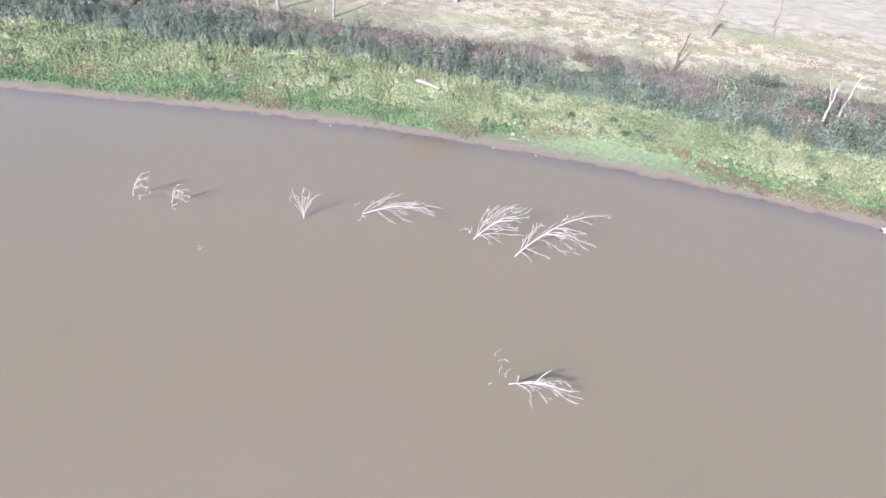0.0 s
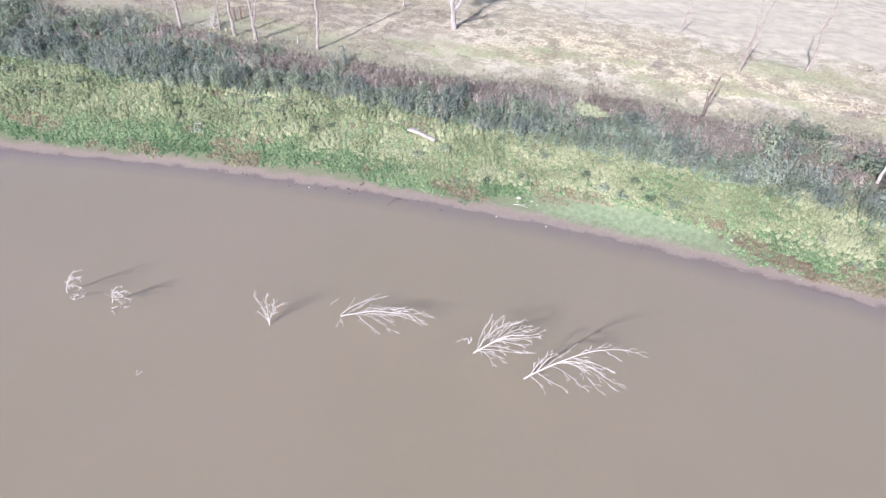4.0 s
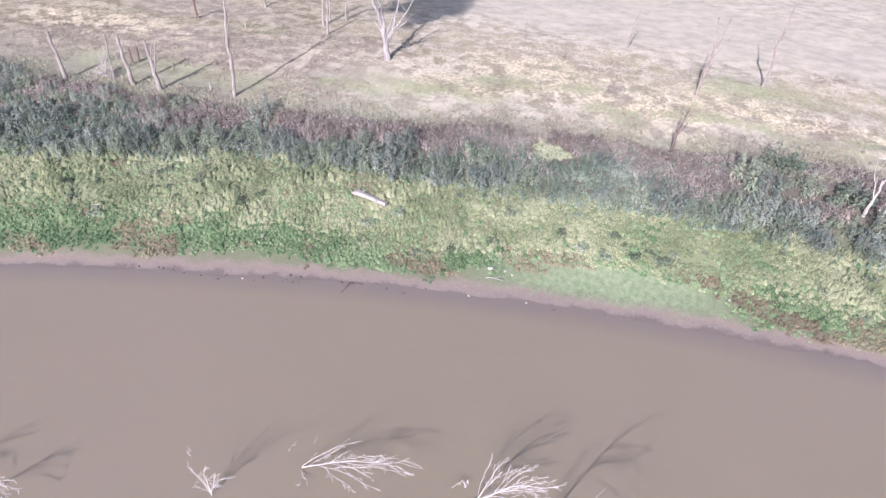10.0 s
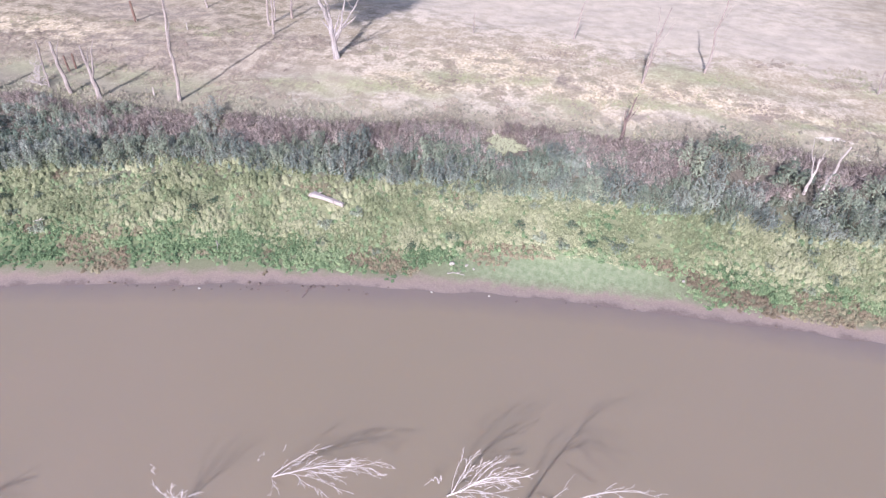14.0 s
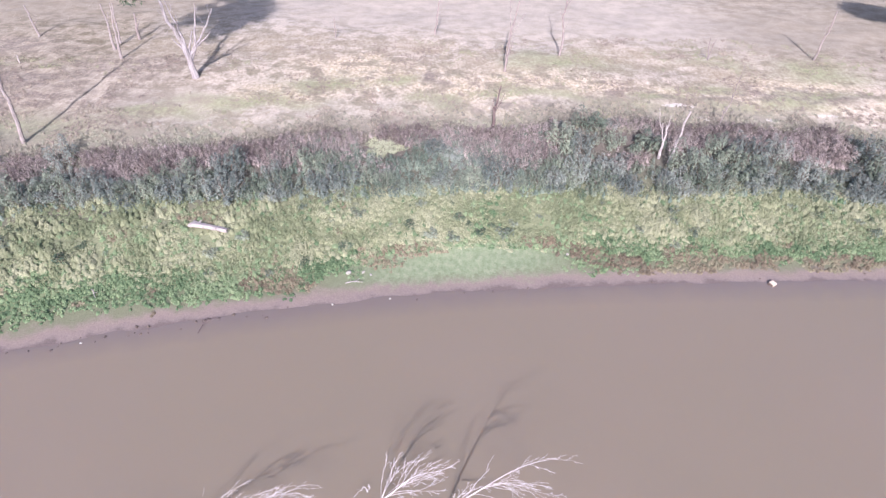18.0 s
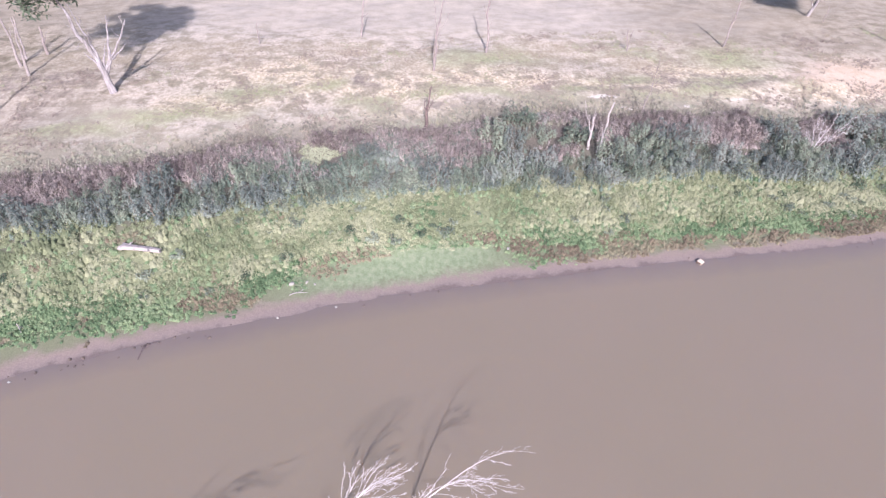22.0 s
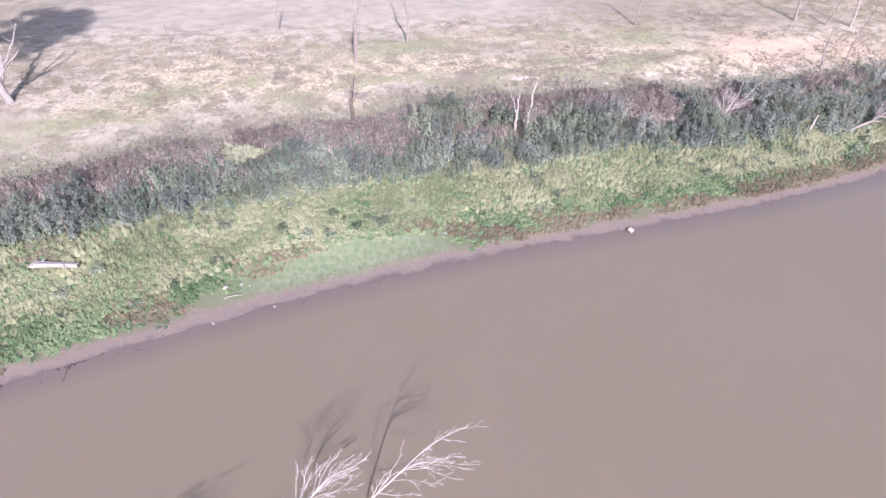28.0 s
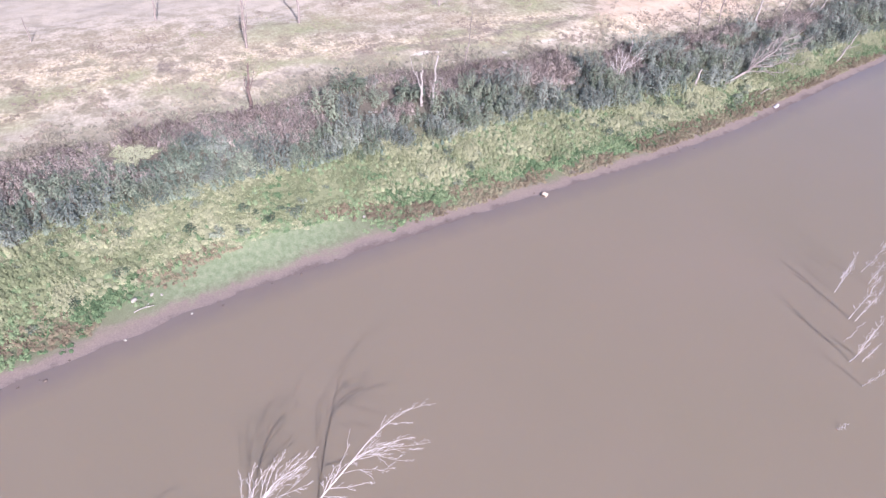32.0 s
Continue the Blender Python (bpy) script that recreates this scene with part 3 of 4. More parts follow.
# ---- dead trees standing in the water ----
SNAGS = [
    ((-0.3, 15.4), [(5.2, -0.2, 5.4), (3.4, -0.6, 4.9, 0.55), (4.95, -0.6, 4.8, 0.72), (5.6, -1.2, 3.7, 0.36), (4.8, -0.9, 4.2, 0.4), (4.2, -0.7, 3.8, 0.45), (1.9, -0.9, 3.9, 0.16), (1.3, -0.3, 3.1, 0.06), (4.5, -1.1, 2.6, 0.34), (3.9, -1.0, 2.3, 0.3), (5.1, -1.1, 3.2, 0.38), (2.8, -0.8, 1.4, 0.1), (1.6, -0.9, 0.7, 0.06)], 0.05, 11, 'large bleached dead tree leaning out of brown water'),
    ((-3.8, 15.7), [(3.9, 0.0, 3.7), (3.3, 0.2, 3.8, 0.42), (2.6, 0.6, 3.5, 0.35), (3.9, 0.3, 3.1, 0.3), (3.2, 0.7, 1.8, 0.14), (3.5, 0.7, 1.2, 0.08), (1.9, 0.5, 3.2, 0.06), (1.2, 1.1, 2.8, 0.04), (0.5, 1.3, 2.3, 0.06), (2.2, 0.9, 2.9, 0.3), (3.5, -0.6, 2.4, 0.22), (2.3, -0.8, 1.0, 0.08), (1.9, -1.1, 0.9, 0.05), (3.4, 0.2, 2.6, 0.3)], 0.044, 12, 'bleached many-branched dead tree leaning out of water'),
    ((-12.8, 14.1), [(5.7, 1.3, 2.0, 0), (2.6, 1.3, 1.8, 0.03), (1.9, 0.8, 1.6, 0.05), (5.7, 0.9, 1.6, 0.3), (5.8, 0.8, 1.3, 0.25), (4.6, -0.1, 0.9, 0.15), (3.4, -0.5, 0.5, 0.1), (4.2, 1.2, 1.7, 0.2), (5.0, 1.0, 1.5, 0.4), (0.9, -0.8, 0.3, 0.03)], 0.034, 213, 'low bleached dead tree spreading just above the water'),
    ((-16.1, 11.1), [(0.4, -0.2, 2.8, 0), (-0.8, -0.1, 2.3, 0.05), (-0.1, -0.3, 2.2, 0.1), (1.2, -0.3, 3.0, 0.08), (1.6, -0.1, 2.7, 0.06), (1.3, -0.3, 2.1, 0.1), (-0.2, -0.6, 1.5, 0.05)], 0.036, 14, 'small upright bleached snag with bare twigs in water'),
    ((4.1, 4.2), [(3.5, -0.1, 1.4, 0), (3.3, 0.1, 1.7, 0.55), (2.1, 0.2, 2.0, 0.42), (2.5, -0.2, 1.5, 0.4), (4.1, -0.1, 1.3, 0.2), (3.8, -0.4, 1.1, 0.22), (3.2, -0.5, 1.4, 0.2), (2.7, -0.9, 1.2, 0.22), (1.8, -1.2, 0.4, 0.12), (1.4, -0.7, 0.8, 0.14), (0.6, 0.0, 1.0, 0.12)], 0.045, 15, 'bleached dead branch tree sprawling low over the water'),
    ((-29.6, 6.5), [(1.6, -0.1, 2.2, 0), (2.4, 0.1, 2.3, 0.2), (2.2, -0.3, 1.8, 0.3), (3.2, -0.5, 1.5, 0.05), (2.4, 0.3, 2.7, 0.35)], 0.036, 16, 'small broken bleached snag standing in brown water'),
    ((-26.3, 7.4), [(1.8, -0.2, 2.3, 0), (2.1, 0.2, 1.7, 0.3), (2.4, 0.0, 1.3, 0.2), (1.2, -0.4, 1.3, 0.2), (2.6, -0.5, 1.1, 0.1), (2.1, -0.2, 1.7, 0.4)], 0.04, 17, 'small tangled bleached snag standing in brown water'),
    ]
for at, tips, girth, seed, label in SNAGS:
    drowned_tree(at, tips, girth, seed, label, "dead trees in the water", 6, 0.24)
BITS = [
    ((-4.3, 16.2), [(-0.5, -0.3, 0.7), (-0, 0.1, 0.6)], 31),
    ((-18.6, 12.5), [(-0, 0.1, 0.8)], 32),
    ((-28.7, 6.4), [(1.8, -0, 1.3), (1.1, -0.1, 0.8)], 33),
    ((-26.4, 7), [(1.4, -0.4, 0.1), (1.2, 0.1, 0.4)], 34),
    ((3.4, 4.4), [(-0, 0.5, 0.5), (0.5, 0.5, 0.4)], 35),
    ((2.5, 5.5), [(0.3, 0.6, 0.4), (1, 0.1, 0.1)], 36),
    ((32.9, 13), [(1.7, 0.2, 0.5)], 37),
    ((27.2, 8.3), [(0.2, 0.1, 0.6), (0.6, -0, 0.4)], 38),
    ((-14.3, 14.9), [(0.6, 0.3, 0.25), (0.5, -0.2, 0.2)], 40),
    ((-13.4, 15.4), [(0.5, 0.5, 0.2)], 41),
    ((-12.9, 13.0), [(0.7, 0.2, 0.15)], 42),
    ((3.1, 3.4), [(0.3, 0.2, 0.2)], 43),
    ((-20.0, 4.1), [(0.6, 0.2, 0.25), (0.3, 0.1, 0.3)], 44),
    ]
for at, tips, seed in BITS:
    dead_tree("branch", at, tips, 0.025, BLEACHED, seed, "small bleached branch poking out of brown water", "branch", "branches poking from the water", twigs=1, share=0.4, thick=0.012, z=0.0, deep=0)
GROVE = [
    ((36.6, 16.4), [(0.2, -0.1, 2.2), (1.1, 0.5, 3)], 51),
    ((38.3, 17.3), [(-0.1, -0.3, 1.8)], 52),
    ((35.3, 14.2), [(0.6, 0, 3.4), (-0.2, 0.1, 1.2)], 53),
    ((35.5, 13.9), [(0, -0.4, 3.2)], 54),
    ((32.1, 11.6), [(0.7, -0, 3.4), (0.3, -0.1, 2.4)], 55),
    ((32.9, 11.3), [(0, -0.2, 1.7)], 56),
    ((31.2, 10), [(-0.1, -0.5, 1.8)], 57),
    ((40.3, 17.2), [(-0.6, -0.7, 3.2)], 58),
    ((39.7, 16.1), [(-0.9, -0.5, 2.5)], 59),
    ]
for at, tips, seed in GROVE:
    dead_tree("dead_tree", at, tips, 0.027, BLEACHED, seed, "slender bleached dead tree standing upright in water", "dead tree", "grove of drowned trees", from_base=0.25, twigs=20, share=0.2, wiggle=0.09, thick=0.006, below=0.1, z=0.0, spread=0.6)

# ---- dead trees on the bank and the paddock ----
STANDING = [
    ((-57, 41.4), [(-0.1, -0.1, 4.9), (0.4, 0.5, 3.9)], 0.24, ASH_WOOD, 71, "forked grey dead trunk at the edge of shrubs"),
    ((-52.9, 43.7), [(0.2, 0.2, 4.6), (0.2, 0.3, 3.8)], 0.11, ASH_WOOD, 72, "thin grey dead trunk beside thicker ones"),
    ((-49.8, 43.1), [(-0.1, -0.2, 5.1), (0.4, 0.4, 5.2)], 0.25, ASH_WOOD, 73, "grey dead trunk broken off at a fork"),
    ((-46.5, 43.2), [(-0.2, -0.2, 5.1), (0.8, 0.8, 5.9), (0.2, 0.2, 4.8)], 0.3, ASH_WOOD, 74, "stout grey dead trunk with stub branches"),
    ((-39.3, 45.4), [(0.7, 0.6, 12.3), (0.4, 0.3, 4.2), (0.7, 0.6, 10.7), (0.4, 0.4, 7.1)], 0.2, ASH_WOOD, 75, "tall slender grey dead tree casting a long shadow"),
    ((-53.2, 71.4), [(-0.2, -0.2, 3.8), (0.4, 0.3, 2.1)], 0.16, ASH_WOOD, 76, "small forked dead tree in dry grass"),
    ((-39.6, 64.8), [(0.5, 0.3, 6.1)], 0.18, ASH_WOOD, 77, "tall grey dead trunk in a close clump"),
    ((-41.9, 67.9), [(0, 0, 5.2), (0.4, 0.3, 4.2)], 0.18, ASH_WOOD, 78, "forked grey dead trunk in a close clump"),
    ((-42.4, 70.2), [(0.4, 0.2, 4.7)], 0.15, ASH_WOOD, 79, "slim grey dead trunk in a close clump"),
    ((-40.5, 71.4), [(0.2, 0.1, 3.1), (0.6, 0.4, 2.4)], 0.2, GREY_WOOD, 80, "short dark dead stub with two prongs"),
    ((-16.7, 74.3), [(0.2, 0, 2.5), (0.4, 0.1, 1.5)], 0.09, GREY_WOOD, 81, "short dead stub in pale dry grass"),
    ((-4.1, 76.5), [(0.7, 0, 4.6), (1.1, 0.1, 2.9)], 0.13, GREY_WOOD, 82, "grey dead sapling forking low in dry grass"),
    ((4.5, 65.2), [(1.1, -0.1, 8.0), (0.8, -0.1, 4.2, 0.05), (0.0, 0.0, 7.9, 0.05), (0.3, 0.0, 5.4, 0.3), (1.7, -0.1, 6.4, 0.5)], 0.15, GREY_WOOD, 83, "grey dead tree with several upright stems"),
    # Wood toned dark to stand in for this trunk's cast shadow.
    ((2.8, 52.3), [(0.6, 0.1, 4.3), (0.0, 0.0, 3.2, 0.25), (1.0, 0.1, 3.6, 0.45)], 0.2, DARK_WOOD, 84, "broken dead trunk toned dark like its shadow, at the back of brown shrubs"),
    ((11.2, 70.1), [(0.3, 0, 9.2), (-0.5, 0, 5.6, 0.4), (0.9, 0.1, 7.4, 0.55)], 0.17, GREY_WOOD, 85, "slender grey dead tree alone on the paddock"),
    ((25.3, 54.2), [(0.5, -0.2, 6.4), (1, -0.5, 4)], 0.07, GREY_WOOD, 86, "thin forked dead sapling above the shrubs"),
    ((28.9, 70.1), [(-0.3, 0.1, 2.5), (0.3, -0.1, 2.5)], 0.1, GREY_WOOD, 87, "small dead stub on bare ground"),
    ((41.7, 70.9), [(0.4, -0.2, 5.7), (0, -0, 4)], 0.14, GREY_WOOD, 88, "slender bare dead tree on pale ground"),
    ((18.1, 48.4), [(0, -0, 3.3), (-0.9, 0.3, 4.7), (0.1, -0, 4.2)], 0.17, PALE_WOOD, 89, "pale bare trunk rising from grey shrubs"),
    ((18.8, 47.9), [(0.7, -0.3, 5.1), (0.5, -0.2, 3.3)], 0.15, PALE_WOOD, 90, "leaning pale bare trunk rising from grey shrubs"),
    ((48.4, 44.5), [(0.15, -0.1, 2.1)], 0.16, LOG_WOOD, 92, "short bleached stump in green weeds"),
    ((54.0, 45.9), [(-0.5, 0.6, 2.1), (0.1, -0.2, 1.7), (-0.2, 0.2, 2.7)], 0.05, PALE_WOOD, 93, "small dead sapling beside a fallen tree"),
    ((71.6, 45.5), [(0.5, -0.9, 4.1), (0.2, -0.3, 2.5), (0.9, -1.4, 2.5), (0.3, -0.2, 3.2)], 0.13, PALE_WOOD, 94, "leaning dead tree near the waterline"),
    ((58.3, 55.9), [(-0.2, 0.2, 4.5), (0.2, -0.2, 3.4), (0.9, -0.9, 4.2)], 0.12, GREY_WOOD, 95, "forked bare dead stem behind the shrubs"),
    ((61.6, 55.8), [(0.4, -0.4, 7.2), (0.2, -0.3, 3.4)], 0.11, GREY_WOOD, 96, "tall bare grey dead stem behind the shrubs"),
    ((66.6, 54.7), [(0.3, -0.3, 4.6), (0.6, -0.7, 2.6)], 0.15, PALE_WOOD, 97, "pale bare dead trunk behind the shrubs"),
    ((69.7, 56.2), [(0, 0, 1.5), (0.3, -0.3, 1.2)], 0.06, GREY_WOOD, 104, "small grey dead sapling behind the shrubs"),
    ((72.3, 55.5), [(0.3, -0.3, 3.4), (-0.2, 0.2, 2.0)], 0.11, GREY_WOOD, 98, "grey dead trunk behind the shrubs"),
    ((78.8, 56.8), [(0.2, -0.2, 2.9)], 0.11, PALE_WOOD, 105, "slim pale dead trunk behind the shrubs"),
    ((79.2, 55.7), [(0.4, -0.5, 2.9)], 0.11, PALE_WOOD, 99, "leaning pale dead trunk behind the shrubs"),
    ((85.1, 56.4), [(0.5, -0.7, 2.4), (0, 0, 2.0)], 0.12, DARK_WOOD, 100, "dark dead trunk behind the shrubs"),
    ((64.7, 69.3), [(-0.3, 0.3, 4.6), (0.8, -0.8, 5.2), (1.3, -1.2, 2.0)], 0.22, GREY_WOOD, 103, "forked grey dead tree on the bare paddock"),
    ((67.7, 67.1), [(0.8, -0.8, 4.0), (-0.3, 0.3, 1.6)], 0.14, GREY_WOOD, 101, "leaning grey dead tree on the bare paddock"),
    ((70.7, 65.8), [(-0.2, 0.2, 5.6), (0.7, -0.8, 5.4)], 0.13, PALE_WOOD, 106, "pale forked dead tree on the bare paddock"),
    ((60.6, 79.8), [(-0, 0, 2.2)], 0.07, GREY_WOOD, 102, "small bare sapling on the bare paddock"),
    ]
for at, tips, girth, mat, seed, label in STANDING:
    dead_tree("dead_tree", at, tips, girth, mat, seed, label, "dead tree", "dead trees on the bank", from_base=0.6, twigs=3, share=0.14, wiggle=0.16, thick=0.02, deep=1, taper=0.72 if len(tips) > 2 or tips[0][2] > 6 else 0.55)
dead_tree("dead_bush", (40.0, 47.2), [(0.6, -0.5, 4.2), (-0.4, 0.4, 3.8), (1.4, -1.2, 3.8), (-0.9, 0.7, 2.1), (1.9, -0.9, 3.0), (0.2, 0.3, 3.2)], 0.07, BLEACHED, 91, "bleached dead bush with bare forking branches", "dead bush", from_base=0.3, twigs=8, share=0.3, wiggle=0.3, thick=0.012)
dead_tree("dead_bush", (-54.0, 43.6), [(0.1, 0.6, 1.9), (-0.9, -0.2, 0.5), (0.9, 0.0, 0.4), (-0.6, 0.2, 1.0), (0.6, 0.4, 1.1), (-0.3, 0.5, 1.5), (0.35, -0.3, 0.7), (-1.1, 0.3, 0.3)], 0.09, PALE_WOOD, 191, "grey heap of dead branches leaning against a trunk", "dead bush", from_base=0.2, twigs=16, share=0.55, wiggle=0.25, thick=0.016)
dead_tree("fallen_tree", (52.0, 44.2), [(12.6, 1.8, 4.2), (12.6, 3.0, 4.4), (13.2, 0.8, 3.5), (10.8, -0.9, 2.8), (7.6, -1.8, 1.3), (10.2, 2.4, 4.0), (11.6, 0.2, 3.0), (9.2, 1.4, 4.3), (8.6, -0.4, 2.2), (6.2, 1.6, 3.4), (9.8, -1.6, 1.6)], 0.18, ASH_WOOD, 130, "fallen bleached tree lying along the weedy bank", "fallen tree", from_base=0.55, twigs=18, share=0.24, wiggle=0.25, thick=0.012)

# ---- live gum trees, of which mainly trunk and shade are seen ----
def gum_tree(at, tips, girth, crown, seed, label):
    """A living gum: a pale trunk with bare limbs and a crown of many small leaf clumps high up."""
    ob = dead_tree("gum_tree", at, tips, girth, BARK, seed, label, "tree", "", from_base=0.25, twigs=5, share=0.2, wiggle=0.2, thick=0.02)
    rng = np.random.default_rng(seed)
    cx, cy, cz, rx, rz = crown
    n = 150
    way = rng.normal(size=(n, 3))
    way /= np.linalg.norm(way, axis=1)[:, None]
    mids = np.array([cx, cy, cz]) + way * np.array([rx, rx, rz]) * rng.uniform(0.35, 1.0, (n, 1))
    mids = mids[mids[:, 2] > np.where(mids[:, 0] < -3.5, 10.6, 9.2)] if cz > 8 else mids
    n = len(mids)
    pts = (mids[:, None] + rng.normal(size=(n, 110, 3)) * np.array([0.6, 0.6, 0.42])).reshape(-1, 3)
    v, f = quads(pts, rng.uniform(0.18, 0.32, len(pts)), rng, 0.2, 0.34)
    child("crown", leaf_mesh("crown", v, f, GUM), ob, "grey-green leaf crown")
    verts, faces = [], []
    for q in mids[::3]:
        line = limb_line(tips[0], q, rng, 0.4, 8, 0.05)
        tube(line, np.linspace(girth * 0.35, 0.03, 8), 5, verts, faces)
    child("upper_limb", mesh_of("upper_limb", verts, faces, BARK), ob)
    return ob


gum_tree((-29.2, 60.3), [(-1.8, -1.0, 10), (-1.3, -0.5, 9.2), (2.8, 1.4, 6.9), (2.2, 1.1, 4.6), (1.4, 0.7, 7.6), (0.6, 0.4, 4.9), (-1.3, -0.6, 4.4)], 0.42, (-3.8, 1.4, 11.6, 6.2, 4.9), 201, "tall pale-barked gum tree with a leafy crown")
gum_tree((59.9, 82.7), [(0.6, -0.4, 4.6), (2.0, 0.5, 4.5), (-1.5, 0.3, 4.2)], 0.3, (-0.8, 0.4, 4.9, 3.4, 1.7), 202, "leafy gum tree standing on the bare paddock")


# ---- shrubs ----
def shrub_meshes(seed, mat, clumps, spread, tall, leaf, per, slim=0.4, upright=1.2, girth=0.25):
    """A shrub of upright leafy plumes of uneven height, each on stems of its own."""
    rng = np.random.default_rng(seed)
    pts, sizes, out, verts, faces = [], [], [], [], []
    for c in range(clumps):
        a, r = 2.4 * c + rng.uniform(0, 1.2), spread * math.sqrt((c + rng.uniform(0, 1)) / clumps)
        mid = np.array([r * math.cos(a), r * math.sin(a), 0.0])
        hi = tall * rng.uniform(0.5, 1.15) * (1 - 0.3 * (r / spread) ** 2)
        wide = girth * rng.uniform(0.7, 1.3)
        u = rng.uniform(0.05, 1.0, per) ** 0.75
        q = rng.uniform(0, 2 * math.pi, per)
        rad = wide * np.sqrt(np.clip(1 - u ** 2.2, 0, 1)) * rng.uniform(0.6, 1.12, per) + 0.03
        lean = np.array([math.cos(a), math.sin(a), 0]) * 0.3 * hi * (r / spread)
        p = mid + u[:, None] * lean + np.stack([rad * np.cos(q), rad * np.sin(q), u * hi], 1)
        pts.append(p)
        out.append(np.stack([np.cos(q) * (1.1 - u), np.sin(q) * (1.1 - u), 0.25 + u], 1))
        sizes.append(rng.uniform(0.6, 1.35, per) * leaf)
        for _ in range(2):
            tip = mid + lean + np.array([rng.normal() * wide * 0.5, rng.normal() * wide * 0.5, hi * rng.uniform(0.9, 1.15)])
            tube(limb_line(mid * 0.6 + (0, 0, -0.15), tip, rng, 0.4, 5), np.linspace(0.025, 0.008, 5), 3, verts, faces)
    v, f = quads(np.concatenate(pts), np.concatenate(sizes), rng, 0.3, slim, np.concatenate(out), upright)
    return leaf_mesh("foliage", v, f, mat), mesh_of("woody_stem", verts, faces, STEM)


def shrub_kind(name, seed, mat, label, group, *shape):
    leaves, stems = shrub_meshes(seed, mat, *shape)
    ob = empty(name, (0, 0, 0), label, "shrub", group)
    tagged(child("foliage", leaves, ob), kind="stuff")
    tagged(child("woody_stem", stems, ob), kind="stuff")
    return ob


USED = set()


def placed(kinds, spots, rng, tall=(0.8, 1.25)):
    """Copies of the kinds on the ground at the spots; the first copies are the kinds themselves."""
    for n, (x, y, k, s) in enumerate(spots):
        ob = kinds[k]
        m = pose(x, y, float(height(x, y)) - 0.05, 0, 0, rng.uniform(0, 360))
        if ob.name in USED:
            ob = copy_thing(ob, m)
        else:
            USED.add(ob.name)
            ob.matrix_basis = m
        ob.scale = (s, s, s * rng.uniform(*tall))


def belt_spots(rng, count, inner, outer, x0, x1, keep=None, gap=1.0):
    """Uneven spots in the belt between two distances from the water, no two closer than the gap."""
    found = []
    tries = 0
    while len(found) < count and tries < 60000:
        tries += 1
        x = rng.uniform(x0, x1)
        lo, hi = inner(x), outer(x)
        if hi <= lo:
            continue
        d = rng.uniform(lo, hi)
        y = float(shore(x)) + d
        if keep and not keep(x, y, d):
            continue
        if any((x - a) ** 2 + (y - b) ** 2 < gap * gap for a, b in found):
            continue
        found.append((x, y))
    return found


CLEARING = (-7.3, 47.9)


def clear_of(x, y, d):
    return ((x - CLEARING[0]) / 3.0) ** 2 + ((y - CLEARING[1] + 0.8) / 2.9) ** 2 > 1 and (x + 19.6) ** 2 / 6 + (y - 36.2) ** 2 / 2.5 > 1


rng = np.random.default_rng(5)
weed_edge = lambda x: float(zone(BELT_WEED, x))
shrub_edge = lambda x: float(zone(BELT_SHRUB, x))


def brownness(x, y, d):
    """Where the dry brown bushes stand: the back of the belt, in patches."""
    lo, hi = weed_edge(x), shrub_edge(x)
    u = (d - lo) / max(hi - lo, 1)
    return u + 1.0 * (float(vnoise(x, y, 4.5, 21)) - 0.5) > (0.95 if x < -42 else 0.68 if x < -24 else 0.8 if x < 2 else 0.76)


grey_kinds = [shrub_kind("saltbush" if k % 3 else "green_shrub", 300 + k, BLUEGREY if k % 3 else SAGE, "dense grey-green saltbush shrub on the bank" if k % 3 else "leafy mid-green shrub among grey ones", "saltbushes along the bank" if k % 3 else "green shrubs along the bank", 10, 0.95, 1.1 + 0.12 * k, 0.076, 130, 0.45, 0.3, 0.34) for k in range(8)]
brown_kinds = [shrub_kind("dry_shrub", 320 + k, BROWN, "dry brown leafless-looking shrub behind green ones", "dry brown shrubs", 14, 1.1, 1.05, 0.085, 75, 0.22, 1.0, 0.3) for k in range(5)]
low_kinds = [shrub_kind("bush", 340 + k, DARKLEAF if k == 1 else SAGE, "small dark green bush among pale weeds", "small bushes in the weeds", 6, 0.38, 0.6, 0.08, 45, 0.45, 0.6) for k in range(3)]

front = belt_spots(rng, 165, lambda x: weed_edge(x) + 0.1, lambda x: weed_edge(x) + 2.6, -88, 92, clear_of, 1.05)
placed(grey_kinds, [(x, y, rng.integers(8), (0.7 if abs(x + 3) > 11 else 0.42) + (0.55 if abs(x + 3) > 11 else 0.25) * rng.uniform() ** 1.3) for x, y in front], rng)
grey = belt_spots(rng, 295, weed_edge, shrub_edge, -88, 92, lambda x, y, d: clear_of(x, y, d) and not brownness(x, y, d), 1.25)
placed(grey_kinds, [(x, y, rng.integers(8), (0.55 + 0.95 * rng.uniform() ** 1.6) ) for x, y in grey], rng)
brown = belt_spots(rng, 230, lambda x: weed_edge(x) + 2, shrub_edge, -88, 92, lambda x, y, d: clear_of(x, y, d) and brownness(x, y, d), 1.35)
placed(brown_kinds, [(x, y, rng.integers(5), rng.uniform(0.75, 1.2)) for x, y in brown], rng)
placed([grey_kinds[0]], [(-43.4, 41.9, 0, 1.15)], rng)
low = belt_spots(rng, 190, lambda x: float(zone(BELT_LOW, x)) + 0.2, weed_edge, -80, 80, lambda x, y, d: clear_of(x, y, d) and float(vnoise(x, y, 7.0, 31)) > 0.36, 0.8)
placed(low_kinds, [(x, y, rng.integers(3), 0.35 + 0.85 * rng.uniform() ** 2) for x, y in low], rng)


